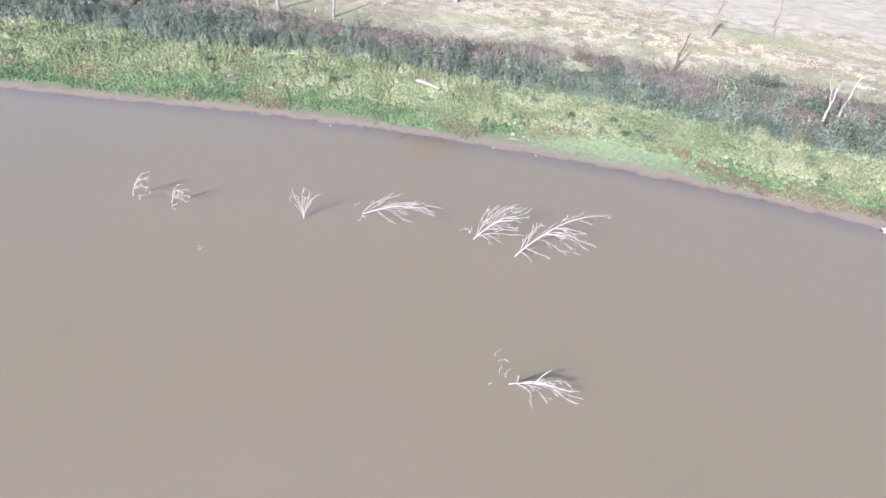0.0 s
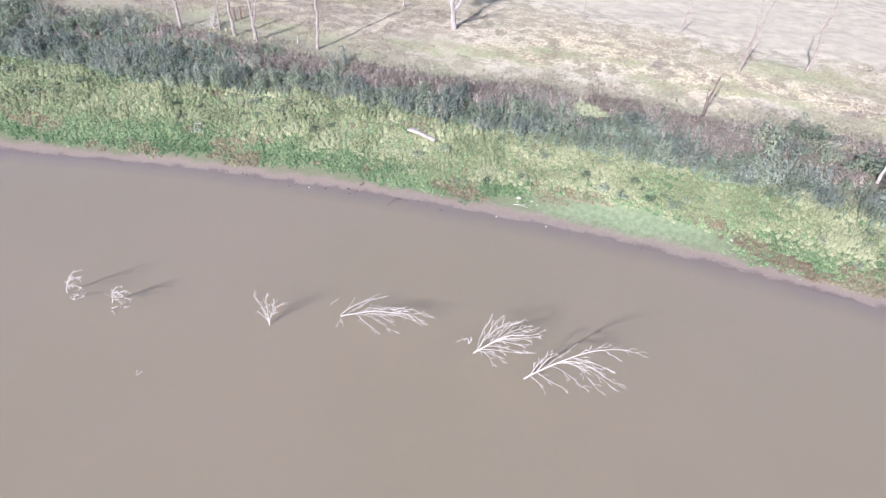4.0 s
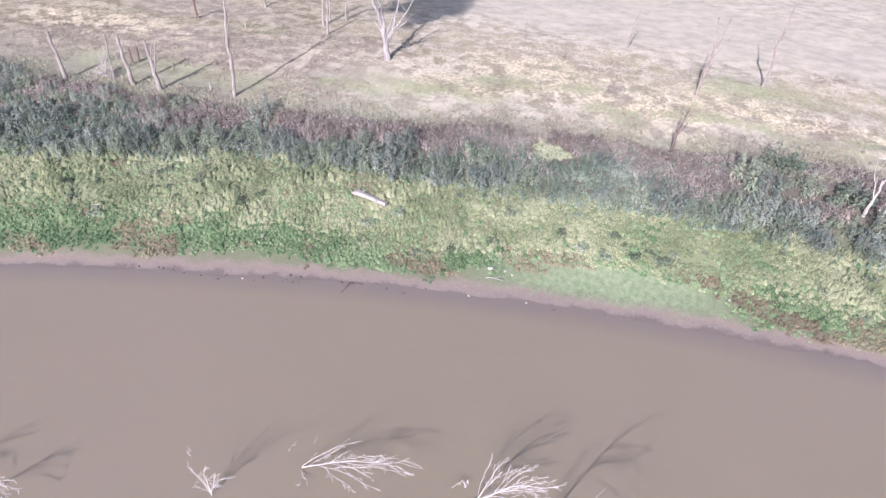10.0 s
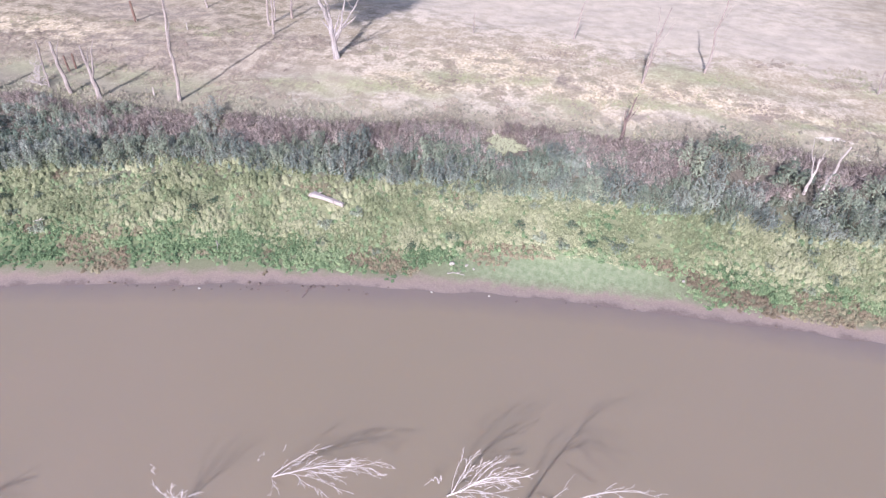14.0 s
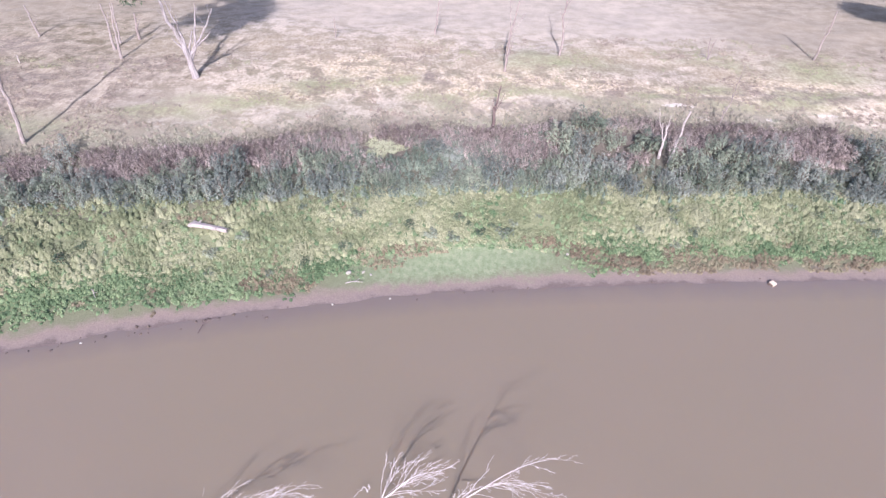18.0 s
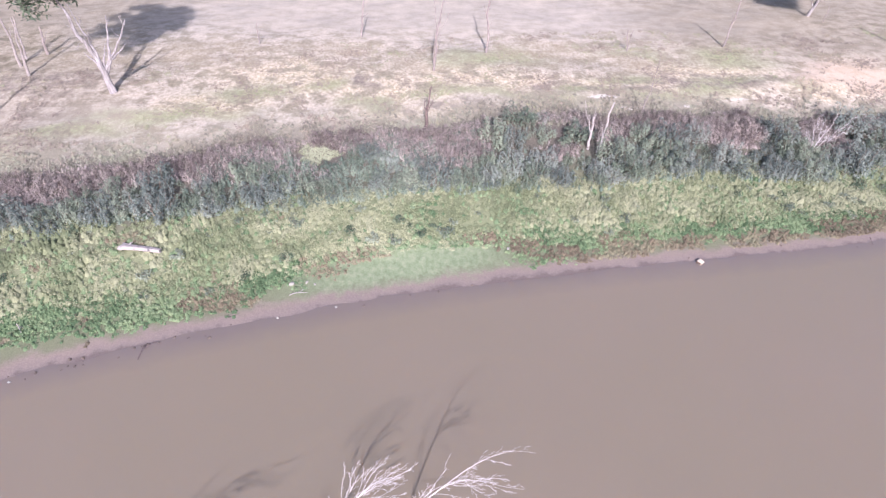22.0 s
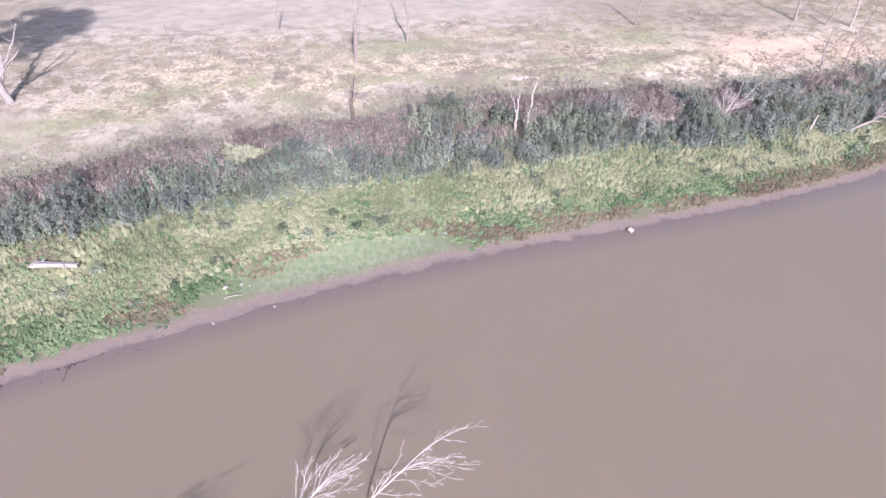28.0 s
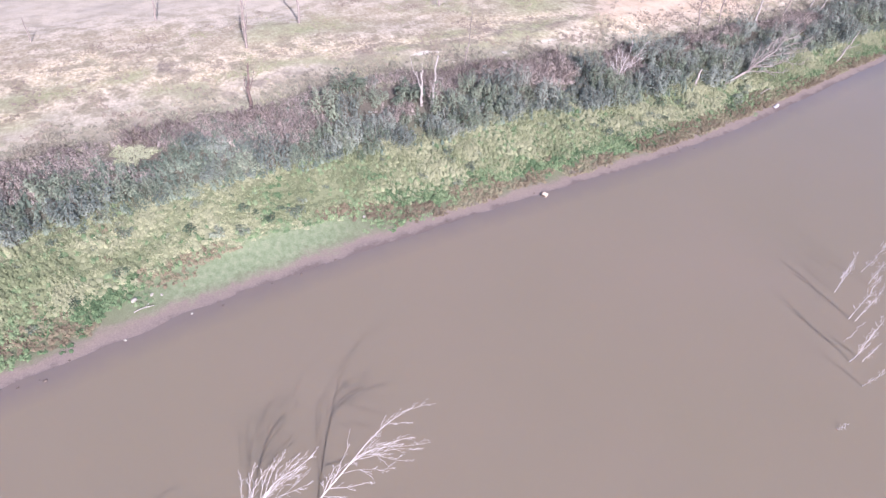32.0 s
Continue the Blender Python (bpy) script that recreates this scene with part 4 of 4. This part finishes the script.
# ---- weeds and grasses ----
def scatter(rng, count, x0, x1, inner, outer, dense=None):
    x = rng.uniform(x0, x1, count)
    lo, hi = inner(x), outer(x)
    d = lo + (hi - lo) * rng.uniform(0, 1, count)
    y = shore(x) + d
    if dense is not None:
        keep = rng.uniform(0, 1, count) < dense(x, y, d)
        x, y, d = x[keep], y[keep], d[keep]
    return x, y, d


def lawn(x, y):
    return np.exp(-((x - 0.5) / 8.5) ** 4)


def rusty(x, y, d):
    edge = 0.07 * np.exp(-((d - zone(BELT_LOW, x)) / 0.8) ** 2)
    for cx, cy, rx, ry in ((-19.0, 37.7, 1.7, 0.7), (-9.8, 39.8, 0.7, 0.8), (-26.5, 29.0, 1.2, 0.5), (-3.2, 36.3, 2.6, 0.45), (-13.2, 32.1, 2.6, 0.5), (7.1, 37.9, 1.6, 0.4), (12.3, 36.2, 1.8, 0.5), (38.8, 38.6, 2.2, 0.5), (31.5, 37.0, 1.8, 0.5), (22, 36.6, 1.5, 0.4), (56.5, 42.0, 1.8, 0.5), (48, 39.8, 2.0, 0.6), (-34, 26.4, 2, 0.5)):
        edge = edge + 0.6 * np.exp(-((x - cx) / rx / 1.25) ** 2 - ((y - cy) / ry / 1.35) ** 2)
    edge = edge + 0.2 * np.exp(-((d - 1.7) / 0.8) ** 2) * np.clip((x - 18) / 12, 0, 1)
    return np.clip((vnoise(x * 0.6, y, 2.4, 41) * 0.72 + vnoise(x, y, 0.8, 42) * 0.28 + edge - 0.64 - 0.17 * (d > zone(BELT_LOW, x) + 1.0)) * 9, 0, 1) * (d > 1.0)


low_edge = lambda x: zone(BELT_LOW, x)
weeds = lambda x: zone(BELT_WEED, x)
shrubs = lambda x: zone(BELT_SHRUB, x)



def domes(rng, x, y, wide, tall, per, leaf, flat, slim, upright=0.0, body=2, fill=0.86):
    """Leafy mounds: an uneven rounded body over each spot, with leaves standing out of it."""
    n = len(x)
    way = rng.normal(size=(n, per, 3))
    way[..., 2] = np.abs(way[..., 2])
    way /= np.linalg.norm(way, axis=2)[..., None]
    shell = rng.uniform(0.7, 1.1, (n, per, 1)) ** 0.6
    size = np.stack([wide, wide, tall], 1)[:, None]
    foot = np.stack([x, y, height(x, y) - 0.02], 1)[:, None]
    p = (foot + way * shell * size).reshape(-1, 3)
    out = (way + np.array([0, 0, 0.25])).reshape(-1, 3)
    v, _ = quads(p, rng.uniform(0.65, 1.3, len(p)) * leaf, rng, flat, slim, out, upright)
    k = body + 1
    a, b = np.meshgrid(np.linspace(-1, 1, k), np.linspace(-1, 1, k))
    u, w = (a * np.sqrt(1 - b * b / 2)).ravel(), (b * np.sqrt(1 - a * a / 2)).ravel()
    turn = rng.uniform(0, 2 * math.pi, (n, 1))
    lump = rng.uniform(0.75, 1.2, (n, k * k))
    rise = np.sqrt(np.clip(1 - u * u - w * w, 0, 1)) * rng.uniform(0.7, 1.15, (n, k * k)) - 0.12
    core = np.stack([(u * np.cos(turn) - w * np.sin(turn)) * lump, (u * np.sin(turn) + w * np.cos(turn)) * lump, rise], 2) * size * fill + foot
    v = np.concatenate([v.reshape(n, 4 * per, 3), core], 1).reshape(-1, 3)
    g = (np.arange(body)[:, None] * k + np.arange(body)).ravel()
    faces = np.concatenate([np.arange(4 * per).reshape(-1, 4), 4 * per + np.stack([g, g + 1, g + 1 + k, g + k], 1)])
    f = (np.arange(n)[:, None, None] * (4 * per + k * k) + faces).reshape(-1, 4)
    return v, f


# emerald creeping plants next to the mud
x, y, d = scatter(rng, 26000, -92, 95, lambda x: 0.35 + 0 * x, lambda x: low_edge(x) + 1.8,
                  lambda x, y, d: np.clip((d - 0.1 - 1.3 * vnoise(x, y, 1.6, 51) - 1.6 * vnoise(x, y, 5.0, 54)) / 1.0, 0.0, 1) * np.clip((low_edge(x) + 1.8 - 1.2 * lawn(x, y) - d) / 1.5, 0, 1) * (1 - 0.9 * rusty(x, y, d)) * (1 - np.clip(1.6 * lawn(x, y), 0, 1) * (d < low_edge(x) - 0.2)))
small = 1 - 0.6 * lawn(x, y) * np.clip(1.4 - d / 5, 0, 1)
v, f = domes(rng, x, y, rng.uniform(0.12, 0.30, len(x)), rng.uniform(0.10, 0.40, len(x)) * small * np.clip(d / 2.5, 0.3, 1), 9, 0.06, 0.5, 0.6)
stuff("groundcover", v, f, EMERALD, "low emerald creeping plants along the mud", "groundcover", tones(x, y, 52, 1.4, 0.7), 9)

# rusty dock in patches
x, y, d = scatter(rng, 40000, -92, 95, lambda x: 0.9 + 0 * x, lambda x: weeds(x) + 0.6, lambda x, y, d: rusty(x, y, d) * 0.9)
v, f = domes(rng, x, y, rng.uniform(0.12, 0.28, len(x)), rng.uniform(0.1, 0.36, len(x)), 7, 0.07, 0.3, 0.4)
stuff("rusty_weeds", v, f, RUST, "rust-brown withered dock plants in patches", "weeds", tones(x, y, 53, 1.2, 0.5), 9, 0.1)

# green undergrowth that shows between the pale mounds
x, y, d = scatter(rng, 6000, -95, 95, lambda x: low_edge(x) - 0.3, lambda x: weeds(x) + 0.8, lambda x, y, d: np.clip(vnoise(x, y, 3.0, 66) * 1.6 - 0.15 - 0.4 * lawn(x, y), 0.1, 1))
v, f = domes(rng, x, y, rng.uniform(0.18, 0.4, len(x)), rng.uniform(0.15, 0.5, len(x)), 14, 0.062, 0.35, 0.5)
stuff("green_weeds", v, f, EMERALD, "mid-green leafy weeds between paler mounds", "weeds", np.clip(tones(x, y, 67, 1.8, 0.5) + 0.25, 0, 1), 9)

# pale weeds whose heads close up into soft mounds
x, y, d = scatter(rng, 25000, -95, 95, lambda x: low_edge(x) - 0.3, lambda x: weeds(x) + 0.9, lambda x, y, d: np.clip((d - low_edge(x) + 0.6) / 1.6, 0.2, 1) * np.clip(1.35 * vnoise(x, y, 1.3, 68) + 0.9 * vnoise(x, y, 5.0, 69) - 0.25 - 0.8 * rusty(x, y, d), 0.06, 0.95))
small = (1 - 0.5 * lawn(x, y)) * np.clip((d - low_edge(x) + 1.0) / 2.5, 0.35, 1)
mound = np.clip(1.5 * vnoise(x, y, 1.5, 62) - 0.35, 0, 1)
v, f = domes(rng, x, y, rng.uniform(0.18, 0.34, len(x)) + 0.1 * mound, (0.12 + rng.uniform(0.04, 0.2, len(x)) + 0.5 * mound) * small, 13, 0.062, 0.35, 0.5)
# The tone also lightens mound crests and darkens hollows, as shading would.
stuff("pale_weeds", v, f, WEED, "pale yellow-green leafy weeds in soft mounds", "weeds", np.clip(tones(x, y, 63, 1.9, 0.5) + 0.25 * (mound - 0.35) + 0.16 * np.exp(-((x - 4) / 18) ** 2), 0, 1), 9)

# low grey-green saltbush filling the belt
x, y, d = scatter(rng, 11000, -95, 95, lambda x: weeds(x) - 0.5, lambda x: shrubs(x) - 0.6, lambda x, y, d: np.where(((x - CLEARING[0]) / 2.3) ** 2 + ((y - CLEARING[1]) / 1.8) ** 2 < 1, 0, np.clip(0.75 + 1.1 * np.exp(-((x + 2) / 12) ** 4) + 0.7 * (x < -42) - 1.1 * (d - weeds(x)) / (shrubs(x) - weeds(x)) + 0.8 * (vnoise(x, y, 4.0, 23) - 0.5), 0, 1)))
bulk = rng.uniform(0.2, 1.0, len(x)) ** 1.5 * (0.6 + 0.7 * vnoise(x, y, 2.0, 64))
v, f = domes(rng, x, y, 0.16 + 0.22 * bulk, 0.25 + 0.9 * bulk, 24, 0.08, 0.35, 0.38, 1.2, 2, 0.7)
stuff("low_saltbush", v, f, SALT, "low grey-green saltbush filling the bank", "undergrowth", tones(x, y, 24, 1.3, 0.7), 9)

# dry brown twiggy growth at the back of the belt
x, y, d = scatter(rng, 14000, -95, 95, lambda x: weeds(x) + 1.5, lambda x: shrubs(x) + 0.6, lambda x, y, d: np.where(((x - CLEARING[0]) / 2.3) ** 2 + ((y - CLEARING[1]) / 1.8) ** 2 < 1, 0, np.clip(((d - weeds(x)) / (shrubs(x) - weeds(x)) + 1.0 * (vnoise(x, y, 4.5, 21) - 0.5) - 0.6) * 6, 0, 1)))
bulk = rng.uniform(0.2, 1.0, len(x)) ** 1.5 * (0.5 + 0.8 * vnoise(x, y, 2.0, 65))
v, f = domes(rng, x, y, 0.16 + 0.26 * bulk, 0.2 + 0.8 * bulk, 22, 0.08, 0.25, 0.2, 2.0, 2, 0.6)
stuff("dry_undergrowth", v, f, DRYFILL, "soft brown dry twigs at the back of the shrubs", "undergrowth", tones(x, y, 25, 1.5, 0.6), 9)

# undergrowth between the shrubs, its litter toned down to suggest the shade there
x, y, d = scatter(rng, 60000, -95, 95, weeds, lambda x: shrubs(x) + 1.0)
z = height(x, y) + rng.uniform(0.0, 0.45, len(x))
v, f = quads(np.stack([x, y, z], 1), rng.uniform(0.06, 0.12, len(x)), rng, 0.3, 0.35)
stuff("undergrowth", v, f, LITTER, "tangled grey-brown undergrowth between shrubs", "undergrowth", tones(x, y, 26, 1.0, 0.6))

# grey-brown grass at the back of the shrubs
x, y, d = scatter(rng, 30000, -95, 95, lambda x: shrubs(x) - 1.0, lambda x: shrubs(x) + 3.0, lambda x, y, d: np.clip(1 - (d - shrubs(x)) / 3.0, 0, 1) * np.clip(vnoise(x, y, 3, 71) * 1.5, 0.2, 1))
v, f = blades(np.stack([x, y, height(x, y) - 0.03], 1), rng.uniform(0.15, 0.45, len(x)), rng.uniform(0.03, 0.06, len(x)), rng, 0.7)
stuff("tall_grass", v, f, FRINGE, "tall grey-brown grass behind the shrubs", "grass", tones(x, y, 72, 2.0, 0.5))

# soft low growth where the shrubs end
x, y, d = scatter(rng, 17000, -95, 95, lambda x: shrubs(x) - 1.2, lambda x: shrubs(x) + 5.0, lambda x, y, d: np.clip(1.1 - (d - shrubs(x)) / 4.6, 0, 1) * np.clip(vnoise(x, y, 2.6, 73) * 1.9 - 0.2, 0.05, 1))
v, f = domes(rng, x, y, rng.uniform(0.16, 0.36, len(x)), rng.uniform(0.12, 0.45, len(x)), 10, 0.075, 0.3, 0.35, 0.8, 2, 0.7)
stuff("edge_herbs", v, f, FRINGE, "soft grey-olive herbs where the shrubs end", "herbs", tones(x, y, 74, 2.0, 0.5), 9)

# dry tufts over the paddock
x, y, d = scatter(rng, 110000, -100, 110, lambda x: shrubs(x) + 1.0, lambda x: 72 + 0 * x, lambda x, y, d: np.clip((vnoise(x, y, 0.8, 83) * 0.6 + vnoise(x, y, 2.2, 81) * 0.4 + vnoise(x, y, 9.0, 82) * 0.35 - 0.6) * 3.6, 0.02, 1))
v, f = blades(np.stack([x, y, height(x, y) - 0.03], 1), rng.uniform(0.06, 0.20, len(x)), rng.uniform(0.015, 0.035, len(x)), rng, 0.8)
stuff("dry_grass", v, f, STRAW, "sparse bleached dry grass tufts on the paddock", "grass", tones(x, y, 84, 1.0, 0.5))

# low grey-brown herbs in patches on the paddock's edge
x, y, d = scatter(rng, 42000, -85, 100, lambda x: shrubs(x) - 0.5, lambda x: shrubs(x) + 24.0, lambda x, y, d: np.clip((vnoise(x, y, 3.2, 95) * 0.6 + vnoise(x, y, 0.9, 96) * 0.55 - 0.63 + 0.1 * np.clip((x - 5) / 6, 0, 1) * np.exp(-((d - shrubs(x) - 7) / 4.0) ** 2) + 0.08 * (x < -28) + 0.3 * np.exp(-((d - shrubs(x)) / 1.8) ** 2)) * 5, 0.015, 1))
v, f = domes(rng, x, y, rng.uniform(0.10, 0.30, len(x)), rng.uniform(0.08, 0.34, len(x)), 8, 0.075, 0.3, 0.28, 1.2, 2, 0.65)
stuff("dry_herbs", v, f, HERB, "low grey-brown and olive herbs on the paddock", "herbs", tones(x, y, 97, 3.0, 0.4), 9)

# bright grass in the clearing
a, r = rng.uniform(0, 2 * math.pi, 5200), np.sqrt(rng.uniform(0, 1, 5200))
r = r * (0.75 + 0.25 * np.sin(3 * a + 1) + 0.15 * np.sin(7 * a))
x, y = CLEARING[0] + 2.1 * r * np.cos(a), CLEARING[1] + 1.7 * r * np.sin(a)
v, f = blades(np.stack([x, y, height(x, y) - 0.02], 1), rng.uniform(0.1, 0.28, len(x)), rng.uniform(0.03, 0.06, len(x)), rng, 0.7)
stuff("bright_grass", v, f, LIME, "patch of bright green grass among shrubs", "grass", tones(x, y, 98, 1.2, 0.5))


# ---- small things on the bank ----
def lumps(count, seed, size):
    """A lumpy stone: a rounded block pushed in and out."""
    r = np.random.default_rng(seed)
    bm = bmesh.new()
    bmesh.ops.create_icosphere(bm, subdivisions=2, radius=1.0)
    for v in bm.verts:
        q = 1 + 0.22 * noise.noise(v.co * 1.3 + Vector((seed, 0, 0))) + 0.12 * noise.noise(v.co * 3.1)
        v.co = Vector((v.co.x * size[0], v.co.y * size[1], v.co.z * size[2])) * q
    me = bpy.data.meshes.new("stone")
    bm.to_mesh(me)
    bm.free()
    return me


def plain(name, stops, rough=0.9, scale=6.0):
    m, nodes, links, b = material(name, rough, 0.2)
    links.new(ramp(nodes, links, noise_node(nodes, links, scale, 5.0), stops), b.inputs["Base Color"])
    return m


WHITE_STONE = plain("chalky_stone", [(0.3, (0.32, 0.30, 0.26)), (0.65, (0.50, 0.47, 0.42))])
MUD = plain("dark_wet_clods", [(0.3, (0.09, 0.07, 0.06)), (0.7, (0.22, 0.17, 0.14))], 0.6)
SACK = plain("white_plastic_sack", [(0.3, (0.42, 0.40, 0.42)), (0.6, (0.62, 0.60, 0.62))], 0.6, 3.0)
BOX_TAN = plain("weathered_tan_board", [(0.3, (0.60, 0.48, 0.36)), (0.7, (0.80, 0.68, 0.55))])
# Darker board for one side and one end of the box.
BOX_DARK = plain("dark_brown_board", [(0.3, (0.10, 0.07, 0.06)), (0.7, (0.20, 0.15, 0.12))])


def stone(name, at, size, mat, seed, label, category, group="", sink=0.3):
    me = lumps(1, seed, size)
    me.materials.append(mat)
    ob = tagged(new(name, me), label, category, group)
    ob.matrix_basis = pose(at[0], at[1], max(float(height(at[0], at[1])), -0.02) + size[2] * (1 - 2 * sink), 0, 0, seed * 37 % 360)
    return ob


stone("stone", (-8.3, 33.5), (0.22, 0.16, 0.14), WHITE_STONE, 1, "chalky white stone lying on short green grass", "stone", "pale stones")
stone("stone", (-7.2, 33.7), (0.17, 0.1, 0.06), WHITE_STONE, 2, "flat chalky stone lying on short green grass", "stone", "pale stones")
stone("stone", (-6.6, 33.5), (0.13, 0.09, 0.06), WHITE_STONE, 3, "small chalky stone lying on short green grass", "stone", "pale stones")
stone("stone", (-8.95, 30.35), (0.1, 0.08, 0.07), WHITE_STONE, 4, "small pale stone at the muddy waterline", "stone", "pale stones")
stone("stone", (-24.9, 25.75), (0.1, 0.08, 0.07), WHITE_STONE, 5, "small pale stone at the muddy waterline", "stone", "pale stones")
stone("stone", (-4.9, 31.2), (0.09, 0.08, 0.06), WHITE_STONE, 6, "tiny pale stone at the muddy waterline", "stone", "pale stones")
stone("stone", (8.6, 36.6), (0.16, 0.12, 0.1), WHITE_STONE, 7, "pale stone lying in low green plants", "stone", "pale stones")
for k in range(46):
    cxx = float(rng.uniform(-33, -12)) if k % 4 else float(rng.uniform(-12, 45))
    s = float(rng.uniform(0.035, 0.1))
    stone("clod", (cxx, float(shore(cxx)) + float(rng.normal() * 0.35)), (s * 1.4, s, s * 0.7), MUD, 20 + k % 9, "dark wet clod of mud at the waterline", "clod", "mud clods along the waterline")


def fallen_log():
    """A split, weathered trunk: broad and flared at one end, narrowing to a broken tip."""
    ob = empty("fallen_log", (-19.6, 36.25, float(height(-19.6, 36.25))), "pale weathered split log lying in the weeds", "log", turn=-11)
    bm = bmesh.new()
    rings = []
    for k in range(13):
        t = k / 12
        half = 0.29 - 0.09 * t + 0.13 * max(0.0, 1 - t / 0.2) ** 1.5 + 0.015 * math.sin(11 * t)
        lift = 0.46 - 0.12 * t
        ring = []
        for s in range(12):
            q = 2 * math.pi * s / 12
            up = math.sin(q)
            ring.append(bm.verts.new((-1.5 + 3.0 * t + 0.04 * math.cos(5 * q) * (k in (0, 12)) * 2.5, 0.03 * math.sin(t * math.pi) + half * math.cos(q), lift + (0.09 + 0.03 * math.cos(3 * q) if up > 0 else 0.26) * up)))
        rings.append(ring)
    for a, c in zip(rings, rings[1:]):
        for s in range(12):
            bm.faces.new((a[s], a[(s + 1) % 12], c[(s + 1) % 12], c[s]))
    bm.faces.new(list(reversed(rings[0])))
    bm.faces.new(rings[-1])
    me = bpy.data.meshes.new("log_body")
    bm.to_mesh(me)
    bm.free()
    me.materials.append(LOG_WOOD)
    child("log_body", me, ob)
    for k, (px, py) in enumerate([(-1.0, 0.24), (0.7, -0.2)]):
        verts, faces = [], []
        tube([(px, py, 0.45), (px + 0.1, py * 1.6, 0.52), (px + 0.16, py * 2.0, 0.5)], [0.06, 0.05, 0.03], 6, verts, faces)
        child("branch_stub", mesh_of("branch_stub", verts, faces, LOG_WOOD), ob)


fallen_log()


def stick(at, length, turn, seed, label, mat=PALE_WOOD, r=0.038):
    q = np.random.default_rng(seed)
    ob = empty("stick", (at[0], at[1], float(height(*at)) + 0.12), label, "stick", "sticks on the bank", turn)
    verts, faces = [], []
    line = limb_line((-length / 2, 0, 0.0), (length / 2, 0, 0.1), q, 0.15, 8, 0.06)
    tube(line, np.linspace(r, r * 0.45, 8), 6, verts, faces)
    child("stem", mesh_of("stem", verts, faces, mat), ob)
    verts, faces = [], []
    tube(limb_line(line[4], line[4] + (0.25 * length, 0.16 * length, 0.12), q, 0.4, 5), np.linspace(r * 0.6, r * 0.3, 5), 5, verts, faces)
    child("side_twig", mesh_of("side_twig", verts, faces, mat), ob)


stick((-7.7, 32.45), 1.3, 5, 1, "bleached stick lying on the mud")
stick((-26.0, 29.9), 1.3, -50, 2, "curved bleached branch lying in green plants")
stick((-39.9, 27.6), 0.9, 25, 3, "short bleached branch lying in pale weeds")
stick((56.8, 42.2), 2.2, 12, 4, "bleached branch lying on the weedy bank")
stick((-17.4, 27.7), 1.3, 80, 5, "dark branch lying across the waterline", DARK_WOOD, 0.035)
stick((-17.0, 28.2), 0.8, 30, 6, "dark twig lying at the waterline", DARK_WOOD, 0.03)
stick((39.5, 36.0), 0.9, 70, 7, "dark twig standing at the waterline", DARK_WOOD, 0.03)


def slab(size, at, mat, parent, name, turn=(0, 0, 0), edge=0.012):
    bm = bmesh.new()
    bmesh.ops.create_cube(bm, size=1.0)
    for v in bm.verts:
        v.co = Vector((v.co.x * size[0], v.co.y * size[1], v.co.z * size[2]))
    bmesh.ops.bevel(bm, geom=bm.edges[:], offset=edge, segments=1, affect="EDGES")
    me = bpy.data.meshes.new(name)
    bm.to_mesh(me)
    bm.free()
    me.materials.append(mat)
    ob = child(name, me, parent)
    ob.matrix_basis = pose(*at, *turn)
    return ob


def wooden_box(at, turn):
    ob = empty("box", (at[0], at[1], float(height(*at)) - 0.04), "weathered tan box stranded at the waterline", "box", "", turn)
    ob.matrix_basis = ob.matrix_basis @ pose(0, 0, 0, 12, 6, 0)
    slab((0.5, 0.42, 0.04), (0, 0, 0.26), BOX_TAN, ob, "lid")
    for s in (-1, 1):
        slab((0.46, 0.03, 0.24), (0, s * 0.19, 0.12), BOX_TAN if s < 0 else BOX_DARK, ob, "side_panel")
        slab((0.03, 0.34, 0.24), (s * 0.215, 0, 0.12), BOX_DARK if s < 0 else BOX_TAN, ob, "end_panel")
    slab((0.4, 0.06, 0.02), (0, 0.08, 0.292), BOX_TAN, ob, "batten")


wooden_box((23.8, 34.35), 35)


def sack(at):
    ob = empty("sack", (at[0], at[1], float(height(*at))), "crumpled white sack washed up at the waterline", "sack", "", 20)
    for k, (p, s) in enumerate((((0, 0, 0.06), (0.5, 0.2, 0.09)), ((0.55, 0.08, 0.05), (0.28, 0.13, 0.07)))):
        me = lumps(1, 60 + k, s)
        me.materials.append(SACK)
        child("sack_body" if k == 0 else "sack_neck", me, ob).matrix_basis = pose(*p)


sack((55.6, 39.5))


def post(at, tall, lean, turn, label, mat=POST_WOOD, r=0.1):
    ob = empty("post", (at[0], at[1], float(height(*at))), label, "post", "old posts", turn)
    verts, faces = [], []
    tube([(0, 0, -0.3), (lean * 0.5, 0, tall * 0.5), (lean, 0.02, tall)], [r * 1.1, r, r * 0.9], 8, verts, faces)
    child("shaft", mesh_of("shaft", verts, faces, mat), ob)
    verts, faces = [], []
    tube([(lean, 0.02, tall - 0.02), (lean * 1.02, 0.02, tall + 0.06)], [r * 0.8, r * 0.45], 8, verts, faces)
    child("weathered_top", mesh_of("weathered_top", verts, faces, mat), ob)


post((-58.0, 63.1), 2.4, -0.1, 0, "dark old wooden post in dry grass", r=0.15)
post((-54.1, 47.6), 1.6, -0.15, 0, "reddish old wooden post among dead trunks")
post((-54.0, 48.4), 1.6, 0.1, 0, "reddish old wooden post among dead trunks")
post((-42.3, 45.6), 0.8, 0.05, 0, "short pale stump of a post in grass", PALE_WOOD, 0.08)
post((-50.5, 63.0), 0.9, 0.05, 0, "short pale stump of a post in grass", PALE_WOOD, 0.07)
